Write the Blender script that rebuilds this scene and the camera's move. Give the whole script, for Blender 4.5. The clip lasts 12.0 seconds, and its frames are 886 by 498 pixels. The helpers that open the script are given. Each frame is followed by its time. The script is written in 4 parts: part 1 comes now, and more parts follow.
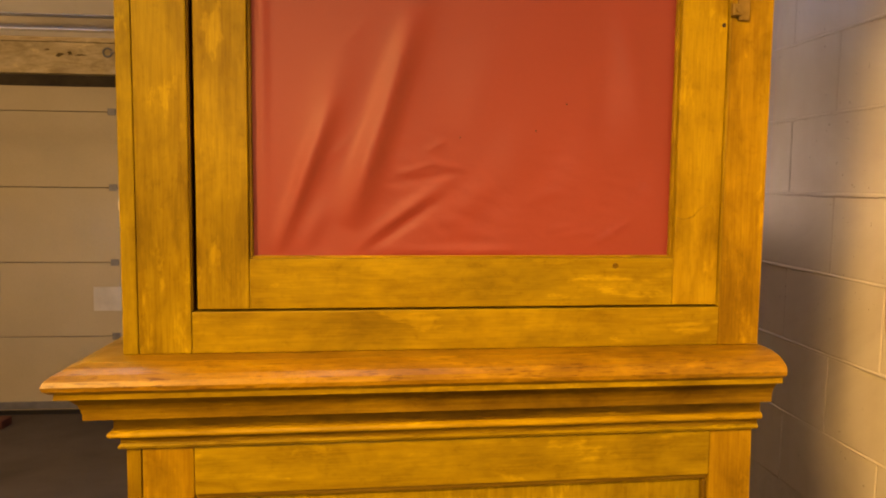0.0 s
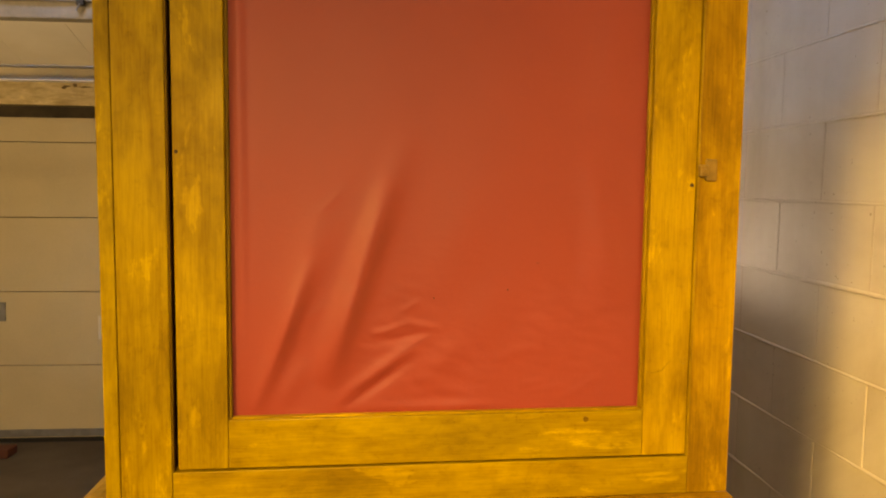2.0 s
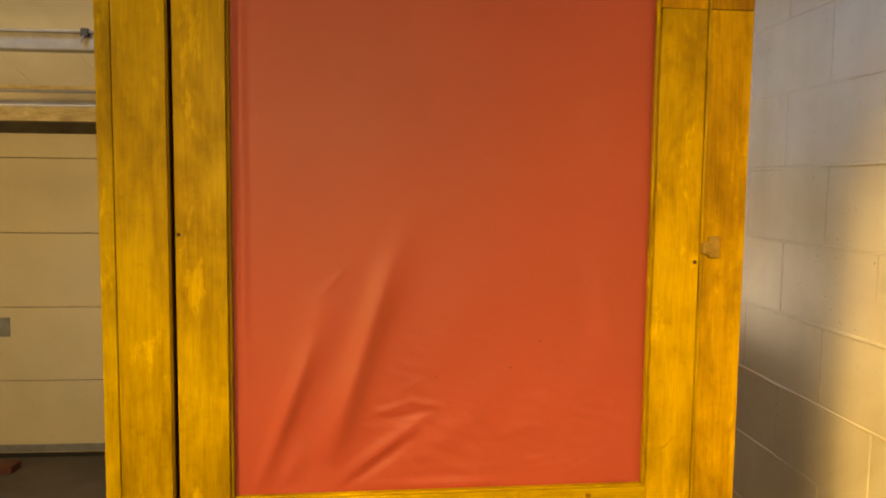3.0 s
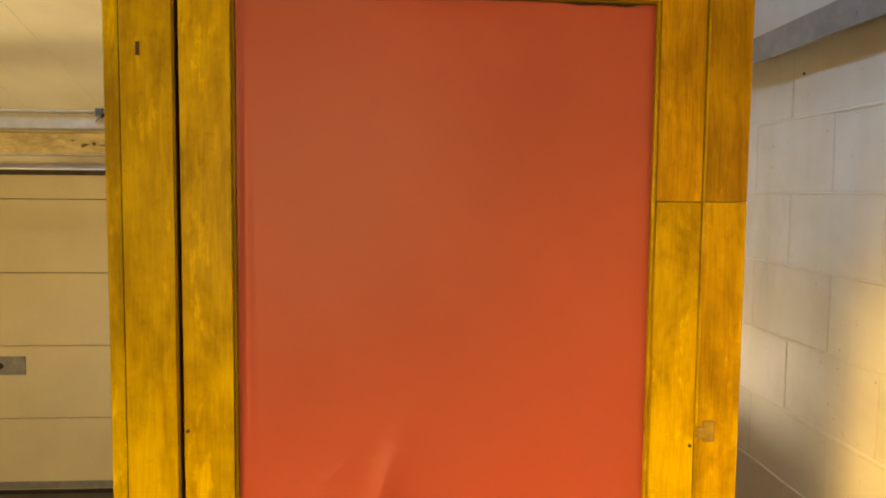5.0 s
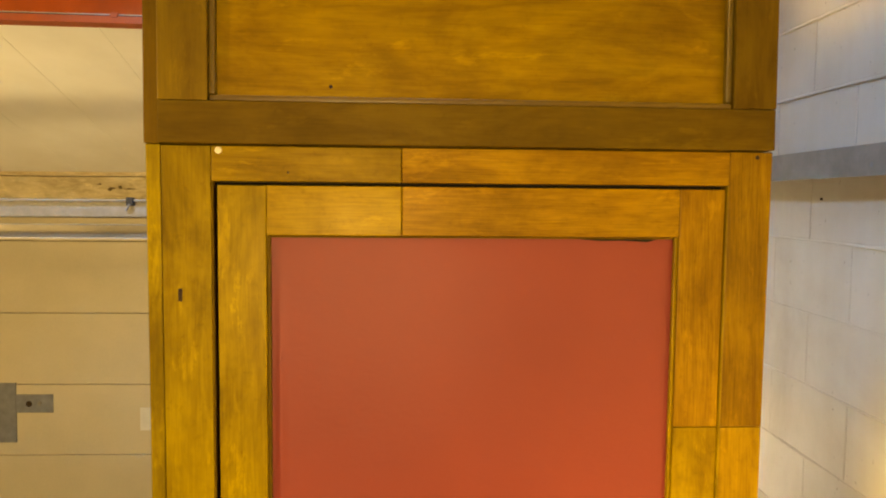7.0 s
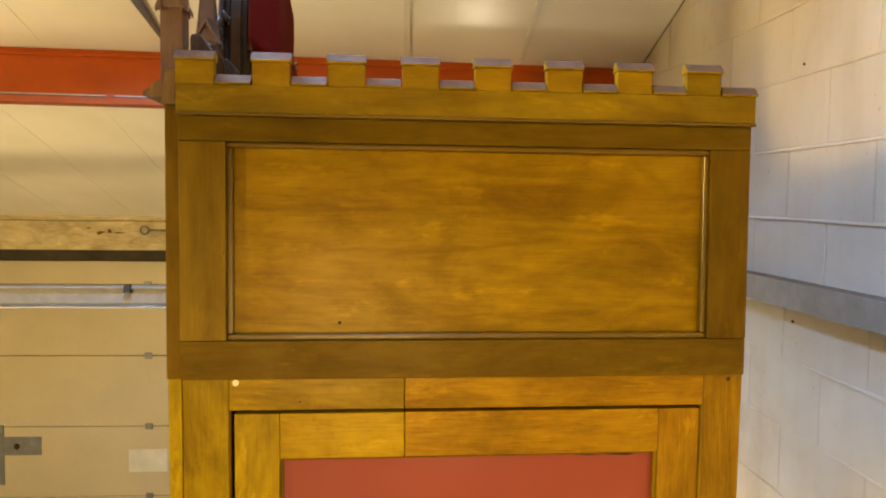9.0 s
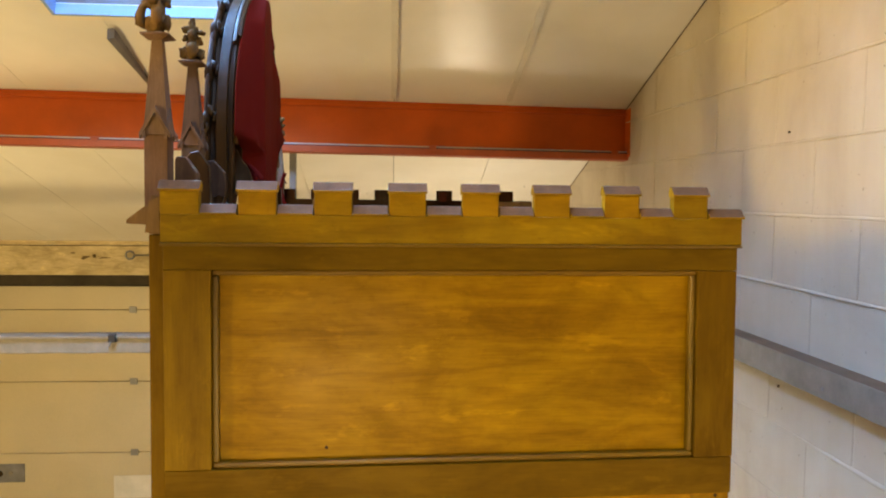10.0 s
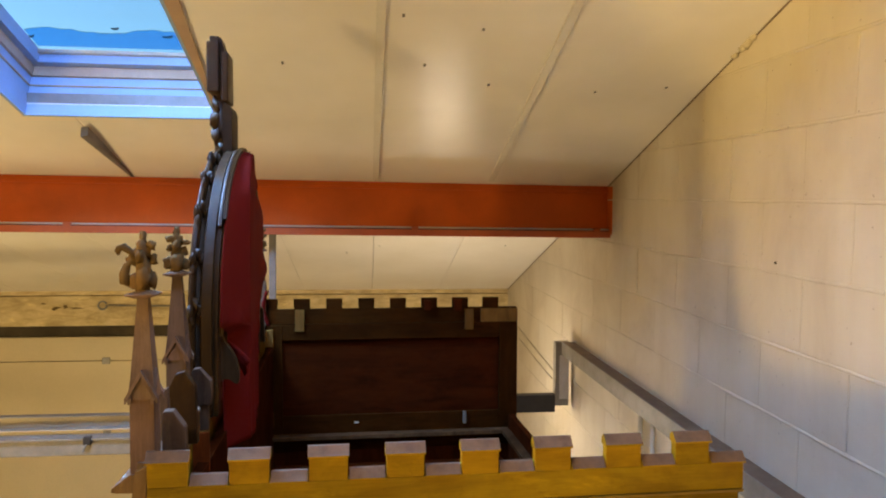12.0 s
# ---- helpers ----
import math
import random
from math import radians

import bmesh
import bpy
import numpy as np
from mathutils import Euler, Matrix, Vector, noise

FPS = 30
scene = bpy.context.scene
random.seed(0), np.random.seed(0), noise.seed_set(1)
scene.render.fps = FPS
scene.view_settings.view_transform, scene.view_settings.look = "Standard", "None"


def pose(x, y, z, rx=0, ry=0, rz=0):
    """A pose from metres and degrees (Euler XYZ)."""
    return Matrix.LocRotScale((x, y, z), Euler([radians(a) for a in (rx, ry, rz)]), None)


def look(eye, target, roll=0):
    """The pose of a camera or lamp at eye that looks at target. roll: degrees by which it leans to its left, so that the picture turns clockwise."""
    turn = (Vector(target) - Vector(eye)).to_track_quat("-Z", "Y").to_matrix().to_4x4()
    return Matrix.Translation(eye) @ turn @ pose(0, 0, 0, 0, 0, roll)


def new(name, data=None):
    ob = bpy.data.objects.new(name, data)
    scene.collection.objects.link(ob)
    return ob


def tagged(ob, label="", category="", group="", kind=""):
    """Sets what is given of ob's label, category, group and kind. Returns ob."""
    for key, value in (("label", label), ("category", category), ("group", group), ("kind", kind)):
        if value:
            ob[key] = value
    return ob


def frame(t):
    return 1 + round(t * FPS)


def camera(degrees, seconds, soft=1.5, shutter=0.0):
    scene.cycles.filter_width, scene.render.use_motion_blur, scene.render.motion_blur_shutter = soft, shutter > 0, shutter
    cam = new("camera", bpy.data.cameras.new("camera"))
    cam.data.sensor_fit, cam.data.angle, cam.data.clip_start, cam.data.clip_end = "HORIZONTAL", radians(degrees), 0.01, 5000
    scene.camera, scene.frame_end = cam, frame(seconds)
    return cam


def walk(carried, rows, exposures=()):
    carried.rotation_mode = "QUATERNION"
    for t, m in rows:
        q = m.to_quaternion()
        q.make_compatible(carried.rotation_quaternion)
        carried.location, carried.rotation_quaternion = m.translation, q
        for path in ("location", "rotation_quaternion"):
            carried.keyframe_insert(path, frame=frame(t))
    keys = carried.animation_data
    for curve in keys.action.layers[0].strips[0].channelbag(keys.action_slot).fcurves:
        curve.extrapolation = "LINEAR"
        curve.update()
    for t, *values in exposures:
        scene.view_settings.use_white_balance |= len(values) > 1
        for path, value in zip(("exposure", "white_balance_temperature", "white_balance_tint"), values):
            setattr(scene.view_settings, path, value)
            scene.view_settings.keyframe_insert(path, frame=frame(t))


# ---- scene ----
cam = camera(64.4, 12.0, 2.0)
PATH = [
    (0, (0.27, 0.321, 1.835), (0.446, 2.309, 1.712), 0.4),
    (0.5, (0.29, 0.307, 1.894), (0.461, 2.296, 1.772), 0.4),
    (1, (0.305, 0.311, 1.953), (0.471, 2.301, 1.833), 0.4),
    (1.5, (0.308, 0.309, 2.012), (0.469, 2.299, 1.892), 0.4),
    (2, (0.318, 0.3, 2.079), (0.474, 2.29, 1.961), 0.4),
    (2.5, (0.317, 0.303, 2.144), (0.47, 2.294, 2.028), 0.4),
    (3, (0.319, 0.307, 2.198), (0.466, 2.299, 2.085), 0.4),
    (5, (0.334, 0.287, 2.488), (0.448, 2.281, 2.393), 0.3),
    (5.5, (0.336, 0.29, 2.571), (0.431, 2.286, 2.477), 0.4),
    (6, (0.336, 0.28, 2.653), (0.418, 2.276, 2.56), 0.4),
    (6.5, (0.336, 0.255, 2.758), (0.406, 2.251, 2.665), 0.4),
    (7, (0.318, 0.251, 2.858), (0.382, 2.248, 2.765), 0.4),
    (7.5, (0.331, 0.235, 2.941), (0.396, 2.232, 2.851), 0.5),
    (9.5, (0.278, 0.16, 3.346), (0.405, 2.154, 3.258), 0.5),
    (10, (0.286, 0.181, 3.45), (0.429, 2.174, 3.364), 0.5),
    (10.5, (0.288, 0.168, 3.566), (0.447, 2.16, 3.478), 0.5),
    (11, (0.267, 0.145, 3.673), (0.441, 2.136, 3.588), 0.4),
    (11.5, (0.251, 0.187, 3.784), (0.444, 2.176, 3.698), 0.3),
    (12, (0.25, 0.235, 3.866), (0.463, 2.222, 3.781), 0.3),
]
walk(cam, [(t, look(eye, target, roll)) for t, eye, target, roll in PATH], [(0.0, 0.32, 7100, 37), (1.5, 0.43, 7100, 27), (3.0, 0.70, 7100, 13), (5.5, 1.05, 7000, 9), (7.5, 1.18, 6900, 9), (9.5, 1.17, 6500, 10), (12.0, 0.90, 6500, 15)])

# ---- light ----
LAMP, WARM, DAY = (1.0, 0.68, 0.19), (1.0, 0.74, 0.32), (0.30, 0.54, 1.0)


def area_lamp(name, place, target, size, watts, colour, spread=180):
    data = bpy.data.lights.new(name, "AREA")
    data.shape, data.size, data.energy, data.color = "DISK", size, watts, colour
    data.spread = radians(spread)
    ob = new(name, data)
    ob.matrix_world = look(place, target)
    return ob


world = bpy.data.worlds.new("sky")
scene.world = world
world.use_nodes = True
sky = world.node_tree.nodes.new("ShaderNodeTexSky")
sky.sky_type, sky.sun_disc = "NISHITA", False
sky.sun_elevation, sky.sun_rotation = radians(21), radians(270)
world.node_tree.links.new(sky.outputs[0], world.node_tree.nodes["Background"].inputs[0])
world.node_tree.nodes["Background"].inputs[1].default_value = 0.13

sun_data = bpy.data.lights.new("sun", "SUN")
sun_data.energy, sun_data.angle, sun_data.color = 1.2, radians(3), (1.0, 0.9, 0.75)
new("sun", sun_data).matrix_world = look((0, 0, 0), (math.cos(radians(21)), 0, -math.sin(radians(21))))


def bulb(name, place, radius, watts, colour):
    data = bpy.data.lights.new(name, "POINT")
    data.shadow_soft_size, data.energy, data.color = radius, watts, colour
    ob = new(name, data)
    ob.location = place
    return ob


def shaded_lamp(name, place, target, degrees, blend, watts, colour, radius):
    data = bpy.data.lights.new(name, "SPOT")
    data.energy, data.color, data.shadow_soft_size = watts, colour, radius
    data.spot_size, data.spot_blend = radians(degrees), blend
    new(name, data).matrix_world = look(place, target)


# three shaded heads on one tall lamp stand, to the left of the camera's mast, tipped down
STAND = (-1.35, -1.25, 3.30)
shaded_lamp("work_lamp", STAND, (0.52, -0.92, 1.53), 93, 0.18, 520, LAMP, 0.28)
shaded_lamp("work_lamp", STAND, (0.00, 1.36, 1.45), 29, 0.6, 330, LAMP, 0.28)
shaded_lamp("work_lamp", STAND, (-0.552, -0.732, 2.915), 34, 0.55, 1100, LAMP, 0.28)
# unseen fill lamps added in the gap behind the organ, one of them tipped up
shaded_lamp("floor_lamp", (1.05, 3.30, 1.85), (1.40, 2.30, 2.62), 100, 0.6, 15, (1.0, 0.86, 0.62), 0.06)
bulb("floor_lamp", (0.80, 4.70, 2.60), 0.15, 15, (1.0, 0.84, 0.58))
# unseen lamps added to light the upper wall, ceiling, door and organ front
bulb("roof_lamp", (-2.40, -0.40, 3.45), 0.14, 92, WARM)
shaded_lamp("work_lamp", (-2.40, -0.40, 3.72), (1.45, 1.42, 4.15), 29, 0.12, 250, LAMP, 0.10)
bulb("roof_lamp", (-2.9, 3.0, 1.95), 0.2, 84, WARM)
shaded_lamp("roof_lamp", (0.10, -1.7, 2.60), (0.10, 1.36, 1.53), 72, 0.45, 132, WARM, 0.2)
# daylight in the openings of the roof windows, the second one unseen and added
area_lamp("roof_window_daylight", (-0.74, 2.02, 4.91), (-0.40, 1.86, 3.8), 0.64, 50, DAY, 170)
area_lamp("roof_window_daylight", (0.29, 1.15, 5.03), (0.29, 0.85, 4.0), 0.66, 16, DAY)

# ---- materials ----


def material(name, rough=0.5, metal=0.0):
    m = bpy.data.materials.new(name)
    m.use_nodes = True
    b = m.node_tree.nodes["Principled BSDF"]
    b.inputs["Roughness"].default_value, b.inputs["Metallic"].default_value = rough, metal
    return m, m.node_tree, b


def add(tree, kind, **values):
    n = tree.nodes.new(kind)
    for key, value in values.items():
        n.inputs[key].default_value = value
    return n


def ramp(tree, source, *stops):
    r = tree.nodes.new("ShaderNodeValToRGB")
    while len(r.color_ramp.elements) < len(stops):
        r.color_ramp.elements.new(0.5)
    for e, (at, colour) in zip(r.color_ramp.elements, stops):
        e.position, e.color = at, (*colour, 1) if len(colour) == 3 else colour
    tree.links.new(source, r.inputs[0])
    return r.outputs[0]


def coords(tree, scale, shift=True):
    """Object coordinates, scaled, moved at random for each object."""
    co = tree.nodes.new("ShaderNodeTexCoord")
    mp = tree.nodes.new("ShaderNodeMapping")
    mp.inputs["Scale"].default_value = scale
    tree.links.new(co.outputs["Object"], mp.inputs[0])
    if shift:
        info = tree.nodes.new("ShaderNodeObjectInfo")
        mul = add(tree, "ShaderNodeMath")
        mul.operation = "MULTIPLY"
        mul.inputs[1].default_value = 37.0
        tree.links.new(info.outputs["Random"], mul.inputs[0])
        tree.links.new(mul.outputs[0], mp.inputs["Location"])
    return mp.outputs[0]


def placed(tree, scale):
    """World coordinates, scaled."""
    geo = tree.nodes.new("ShaderNodeNewGeometry")
    mp = tree.nodes.new("ShaderNodeMapping")
    mp.inputs["Scale"].default_value = scale
    tree.links.new(geo.outputs["Position"], mp.inputs[0])
    return mp.outputs[0]


def mixed(tree, factor, a, b, mode="MIX"):
    m = tree.nodes.new("ShaderNodeMix")
    m.data_type, m.blend_type = "RGBA", mode
    for socket, value in ((m.inputs[0], factor), (m.inputs[6], a), (m.inputs[7], b)):
        if isinstance(value, (int, float)):
            socket.default_value = value
        elif isinstance(value, tuple):
            socket.default_value = (*value, 1)
        else:
            tree.links.new(value, socket)
    return m.outputs[2]


def noise_of(tree, vector, scale=1.0, detail=4.0, rough=0.55, warp=0.0):
    n = add(tree, "ShaderNodeTexNoise", Scale=scale, Detail=detail, Roughness=rough, Distortion=warp)
    tree.links.new(vector, n.inputs["Vector"])
    return n.outputs[0]


def bump(tree, shader, height, strength=0.2, distance=0.002):
    b = add(tree, "ShaderNodeBump", Strength=strength, Distance=distance)
    tree.links.new(height, b.inputs["Height"])
    tree.links.new(b.outputs[0], shader.inputs["Normal"])


def wood(name, light, mid, dark, axis, rough=0.38, grain=1.0, blotch=0.5, coat=0.03, gloss=0.06, worn=0.0):
    """Varnished timber with its grain along the axis 0, 1 or 2."""
    m, t, s = material(name, rough)
    hair, fine, broad, soft = [420.0] * 3, [130.0] * 3, [24.0] * 3, [9.0] * 3
    hair[axis], fine[axis], broad[axis], soft[axis] = 22.0, 9.0, 4.5, 5.5
    h = noise_of(t, coords(t, hair), 1.0, 3, 0.6)
    g = noise_of(t, coords(t, fine), 1.0, 5, 0.7, 0.3)
    f = noise_of(t, coords(t, broad), 1.0, 5, 0.6, 0.8)
    big = noise_of(t, coords(t, soft), 1.0, 5, 0.62, 0.4)
    spots = noise_of(t, coords(t, (70.0, 70.0, 70.0)), 1.0, 6, 0.75, 0.5)
    base = ramp(t, f, (0.22, dark), (0.48, mid), (0.76, light))
    lines = ramp(t, g, (0.36, (0.52, 0.47, 0.42)), (0.56, (1, 1, 1)))
    base = mixed(t, 0.12 * grain, base, mixed(t, 1.0, base, lines, "MULTIPLY"))
    base = mixed(t, 0.38 * grain, base, mixed(t, 1.0, base, ramp(t, h, (0.35, (0.70, 0.66, 0.62)), (0.60, (1.05, 1.05, 1.05))), "MULTIPLY"))
    stain = ramp(t, big, (0.34, (0.56, 0.52, 0.46)), (0.50, (0.96, 0.95, 0.93)), (0.66, (1.22, 1.24, 1.22)))
    base = mixed(t, blotch, base, mixed(t, 1.0, base, stain, "MULTIPLY"))
    # streaky patches where the stain took more, scraped pale ones where it wore off
    dash = [300.0] * 3
    dash[axis] = 9.0
    d = noise_of(t, coords(t, dash), 1.0, 4, 0.65, 0.2)
    here = ramp(t, noise_of(t, coords(t, (7.0, 7.0, 7.0)), 1.0, 3, 0.5), (0.36, (0.15, 0.15, 0.15)), (0.66, (1, 1, 1)))
    dashes = mixed(t, 1.0, base, ramp(t, d, (0.34, (0.60, 0.53, 0.44)), (0.50, (0.94, 0.92, 0.88)), (0.66, (1.12, 1.14, 1.10))), "MULTIPLY")
    base = mixed(t, mixed(t, 1.0, here, (0.38 * grain if grain < 1.3 else 0.6,) * 3, "MULTIPLY"), base, dashes)
    rub = [22.0] * 3
    rub[axis] = 7.0
    scrape = ramp(t, noise_of(t, coords(t, rub), 1.0, 6, 0.72, 0.3), (0.58, (1, 1, 1)), (0.63, (1.40, 1.44, 1.25)))
    base = mixed(t, blotch, base, mixed(t, 1.0, base, scrape, "MULTIPLY"))
    wear = ramp(t, spots, (0.30, (0.72, 0.68, 0.62)), (0.45, (1, 1, 1)), (0.66, (1.0, 1.0, 1.0)), (0.74, (1.25, 1.3, 1.3)))
    base = mixed(t, 0.8 * blotch, base, mixed(t, 1.0, base, wear, "MULTIPLY"))
    if worn:
        chip = noise_of(t, coords(t, (30.0, 260.0, 260.0)), 1.0, 4, 0.7)
        base = mixed(t, worn, base, mixed(t, 1.0, base, ramp(t, chip, (0.36, (0.28, 0.16, 0.10)), (0.45, (1, 1, 1))), "MULTIPLY"))
    info = t.nodes.new("ShaderNodeObjectInfo")
    own = ramp(t, info.outputs["Random"], (0.0, (0.80, 0.76, 0.7)), (0.35, (0.88, 0.95, 0.9)), (0.65, (1.0, 0.97, 0.9)), (1.0, (1.10, 1.09, 1.0)))
    base = mixed(t, 1.0, base, own, "MULTIPLY")
    t.links.new(base, s.inputs["Base Color"])
    t.links.new(ramp(t, big, (0.3, (rough + 0.16,) * 3), (0.7, (rough - 0.06,) * 3)), s.inputs["Roughness"])
    s.inputs["Coat Weight"].default_value, s.inputs["Coat Roughness"].default_value = coat, 0.3
    s.inputs["Specular IOR Level"].default_value = gloss
    bump(t, s, g, 0.10 * grain, 0.0010)
    return m


GOLD = ((0.330, 0.215, 0.003), (0.270, 0.169, 0.002), (0.185, 0.105, 0.001))
MAHOGANY = ((0.305, 0.174, 0.004), (0.250, 0.134, 0.003), (0.155, 0.074, 0.002))
BROWN = ((0.158, 0.095, 0.005), (0.124, 0.071, 0.004), (0.082, 0.044, 0.002))
COPING = ((0.270, 0.168, 0.004), (0.216, 0.128, 0.003), (0.140, 0.074, 0.002))
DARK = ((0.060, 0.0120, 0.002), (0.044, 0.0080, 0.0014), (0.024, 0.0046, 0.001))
gold_x, gold_z = (wood("stained_pine_" + "xz"[n], *GOLD, a, blotch=0.8) for n, a in enumerate((0, 2)))
amber_z = wood("darker_stained_pine", (0.285, 0.178, 0.003), (0.235, 0.138, 0.002), (0.160, 0.086, 0.001), 2, blotch=0.8)
# dirty amber with the shade under the cornice cap put into it
amber_x = wood("shaded_dirty_amber", (0.235, 0.140, 0.003), (0.180, 0.100, 0.002), (0.105, 0.054, 0.001), 0, 0.40, 1.2, 0.9)
mahogany_x, mahogany_z = (wood("grainy_hardwood_" + "xz"[n], *MAHOGANY, a, grain=1.4, blotch=0.7) for n, a in enumerate((0, 2)))
worn_x = wood("worn_pine_moulding", (0.32, 0.185, 0.004), (0.255, 0.138, 0.003), (0.17, 0.080, 0.002), 0, 0.30, 1.2, 0.8, 0.08, 0.12, 0.7)
brown_x, brown_z = (wood("brown_varnished_wood_" + "xz"[n], *BROWN, a, 0.42, 0.6, 0.45, 0.0, 0.05) for n, a in enumerate((0, 2)))
bead_x, bead_z = (wood("polished_brown_bead_" + "xz"[n], *BROWN, a, 0.34, 0.5, 0.4, 0.10, 0.25) for n, a in enumerate((0, 2)))
coping_x = wood("golden_brown_coping", *COPING, 0, 0.50, 0.6, 0.6, 0.0, 0.10)
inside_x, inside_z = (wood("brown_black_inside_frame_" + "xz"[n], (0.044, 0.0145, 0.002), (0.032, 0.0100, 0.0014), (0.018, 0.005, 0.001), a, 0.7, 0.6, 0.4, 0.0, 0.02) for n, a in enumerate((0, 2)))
umber_z = wood("olive_brown_stile", (0.200, 0.122, 0.005), (0.158, 0.092, 0.004), (0.104, 0.056, 0.002), 2, 0.42, 0.7, 0.5, 0.0, 0.08)
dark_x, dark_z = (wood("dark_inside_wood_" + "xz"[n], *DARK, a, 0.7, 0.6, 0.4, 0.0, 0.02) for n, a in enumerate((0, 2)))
panel_wood = wood("golden_veneer", (0.275, 0.172, 0.003), (0.220, 0.126, 0.002), (0.145, 0.076, 0.001), 0, 0.36, 0.8, 0.6)
carved_wood = wood("carved_oak", (0.22, 0.135, 0.056), (0.16, 0.094, 0.038), (0.09, 0.050, 0.020), 2, 0.46, 0.8, 0.6, 0.08, 0.2)
arch_wood = wood("dark_carved_oak", (0.056, 0.026, 0.007), (0.034, 0.015, 0.004), (0.014, 0.006, 0.002), 2, 0.40, 0.8, 0.9, 0.0, 0.18)
block_wood = wood("grey_brown_carved_oak", (0.140, 0.092, 0.070), (0.100, 0.064, 0.048), (0.050, 0.031, 0.022), 2, 0.6, 0.8, 0.6, 0.0, 0.06)
pinnacle_wood = wood("dry_carved_oak", (0.200, 0.128, 0.100), (0.154, 0.096, 0.074), (0.090, 0.056, 0.043), 2, 0.75, 0.7, 0.6, 0.0, 0.03)
finial_wood = wood("ochre_carved_oak", (0.165, 0.104, 0.048), (0.118, 0.072, 0.033), (0.056, 0.034, 0.016), 2, 0.75, 0.8, 0.8, 0.0, 0.03)
bracket_wood = wood("olive_brown_oak", (0.120, 0.066, 0.032), (0.088, 0.046, 0.022), (0.048, 0.025, 0.011), 2, 0.6, 0.8, 0.6, 0.0, 0.06)
red_brown = wood("red_brown_stained_wood", (0.26, 0.055, 0.010), (0.22, 0.044, 0.008), (0.13, 0.025, 0.005), 2, 0.5, 0.8, 0.5, 0.0, 0.1)
raw_wood = wood("bare_golden_wood", (0.190, 0.094, 0.022), (0.150, 0.070, 0.016), (0.098, 0.044, 0.009), 2, 0.7, 0.8, 0.4, 0.0)
lintel_wood = wood("whitewashed_timber", (0.66, 0.58, 0.40), (0.57, 0.485, 0.31), (0.43, 0.345, 0.20), 0, 0.75, 1.2, 0.55, 0.0)


def plain(name, colour, rough=0.6, metal=0.0, scale=6.0, spread=0.14, relief=0.15, fine=120.0):
    """A painted or bare surface with stains and a fine grain."""
    m, t, s = material(name, rough, metal)
    s.inputs["Specular IOR Level"].default_value = 0.3
    v = coords(t, (1, 1, 1), False)
    big, small = noise_of(t, v, scale, 5, 0.6), noise_of(t, v, fine, 3, 0.6)
    shade = ramp(t, big, (0.30, (1 - spread,) * 3), (0.70, (1 + spread * 0.5,) * 3))
    c = mixed(t, 1.0, colour, shade, "MULTIPLY")
    c = mixed(t, 0.25, c, mixed(t, 1.0, c, ramp(t, small, (0.3, (0.8,) * 3), (0.6, (1.05,) * 3)), "MULTIPLY"))
    t.links.new(c, s.inputs["Base Color"])
    bump(t, s, small, relief, 0.001)
    return m


def block_paint():
    """Cream masonry paint on concrete blocks, pitted, with grey rubs and yellowed runs."""
    m, t, s = material("cream_masonry_paint", 0.62)
    v = placed(t, (1, 1, 1))
    pores = noise_of(t, v, 190, 4, 0.7)
    patch = noise_of(t, v, 1.7, 5, 0.62, 0.5)
    streak = noise_of(t, placed(t, (9, 9, 1.1)), 1.0, 4, 0.6)
    c = ramp(t, patch, (0.32, (0.45, 0.385, 0.295)), (0.50, (0.535, 0.475, 0.375)), (0.68, (0.59, 0.535, 0.44)))
    c = mixed(t, 0.14, c, mixed(t, 1.0, c, ramp(t, streak, (0.36, (0.78, 0.70, 0.52)), (0.55, (1, 1, 1))), "MULTIPLY"))
    info = t.nodes.new("ShaderNodeObjectInfo")
    c = mixed(t, 1.0, c, ramp(t, info.outputs["Random"], (0, (0.975, 0.97, 0.965)), (1, (1.015, 1.015, 1.015))), "MULTIPLY")
    pits = ramp(t, noise_of(t, v, 62, 2, 0.5), (0.250, (0.30, 0.24, 0.16)), (0.280, (1, 1, 1)))
    c = mixed(t, 0.5, c, mixed(t, 1.0, c, pits, "MULTIPLY"))
    t.links.new(c, s.inputs["Base Color"])
    wavy = noise_of(t, v, 14, 3, 0.6)
    bump(t, s, mixed(t, 0.6, pores, wavy), 0.40, 0.004)
    return m


def cloth(name, colour, thread=900.0, sheen=0.25, rough=0.55):
    m, t, s = material(name, rough)
    v = coords(t, (1, 1, 1), False)
    fade = noise_of(t, v, 2.3, 3, 0.5)
    c = mixed(t, 1.0, colour, ramp(t, fade, (0.3, (0.90, 0.86, 0.84)), (0.7, (1.06, 1.08, 1.05))), "MULTIPLY")
    t.links.new(c, s.inputs["Base Color"])
    s.inputs["Sheen Weight"].default_value, s.inputs["Sheen Roughness"].default_value = sheen, 0.4
    s.inputs["Specular IOR Level"].default_value = 0.30 if rough < 0.6 else 0.04
    weave = noise_of(t, v, thread, 2, 0.5)
    crease = add(t, "ShaderNodeBump", Strength=0.15, Distance=0.003)
    t.links.new(noise_of(t, coords(t, (40.0, 40.0, 70.0), False), 1.0, 5, 0.6, 0.6), crease.inputs["Height"])
    bump(t, s, weave, 0.12, 0.0006)
    t.links.new(crease.outputs[0], t.nodes["Bump.001"].inputs["Normal"])
    return m


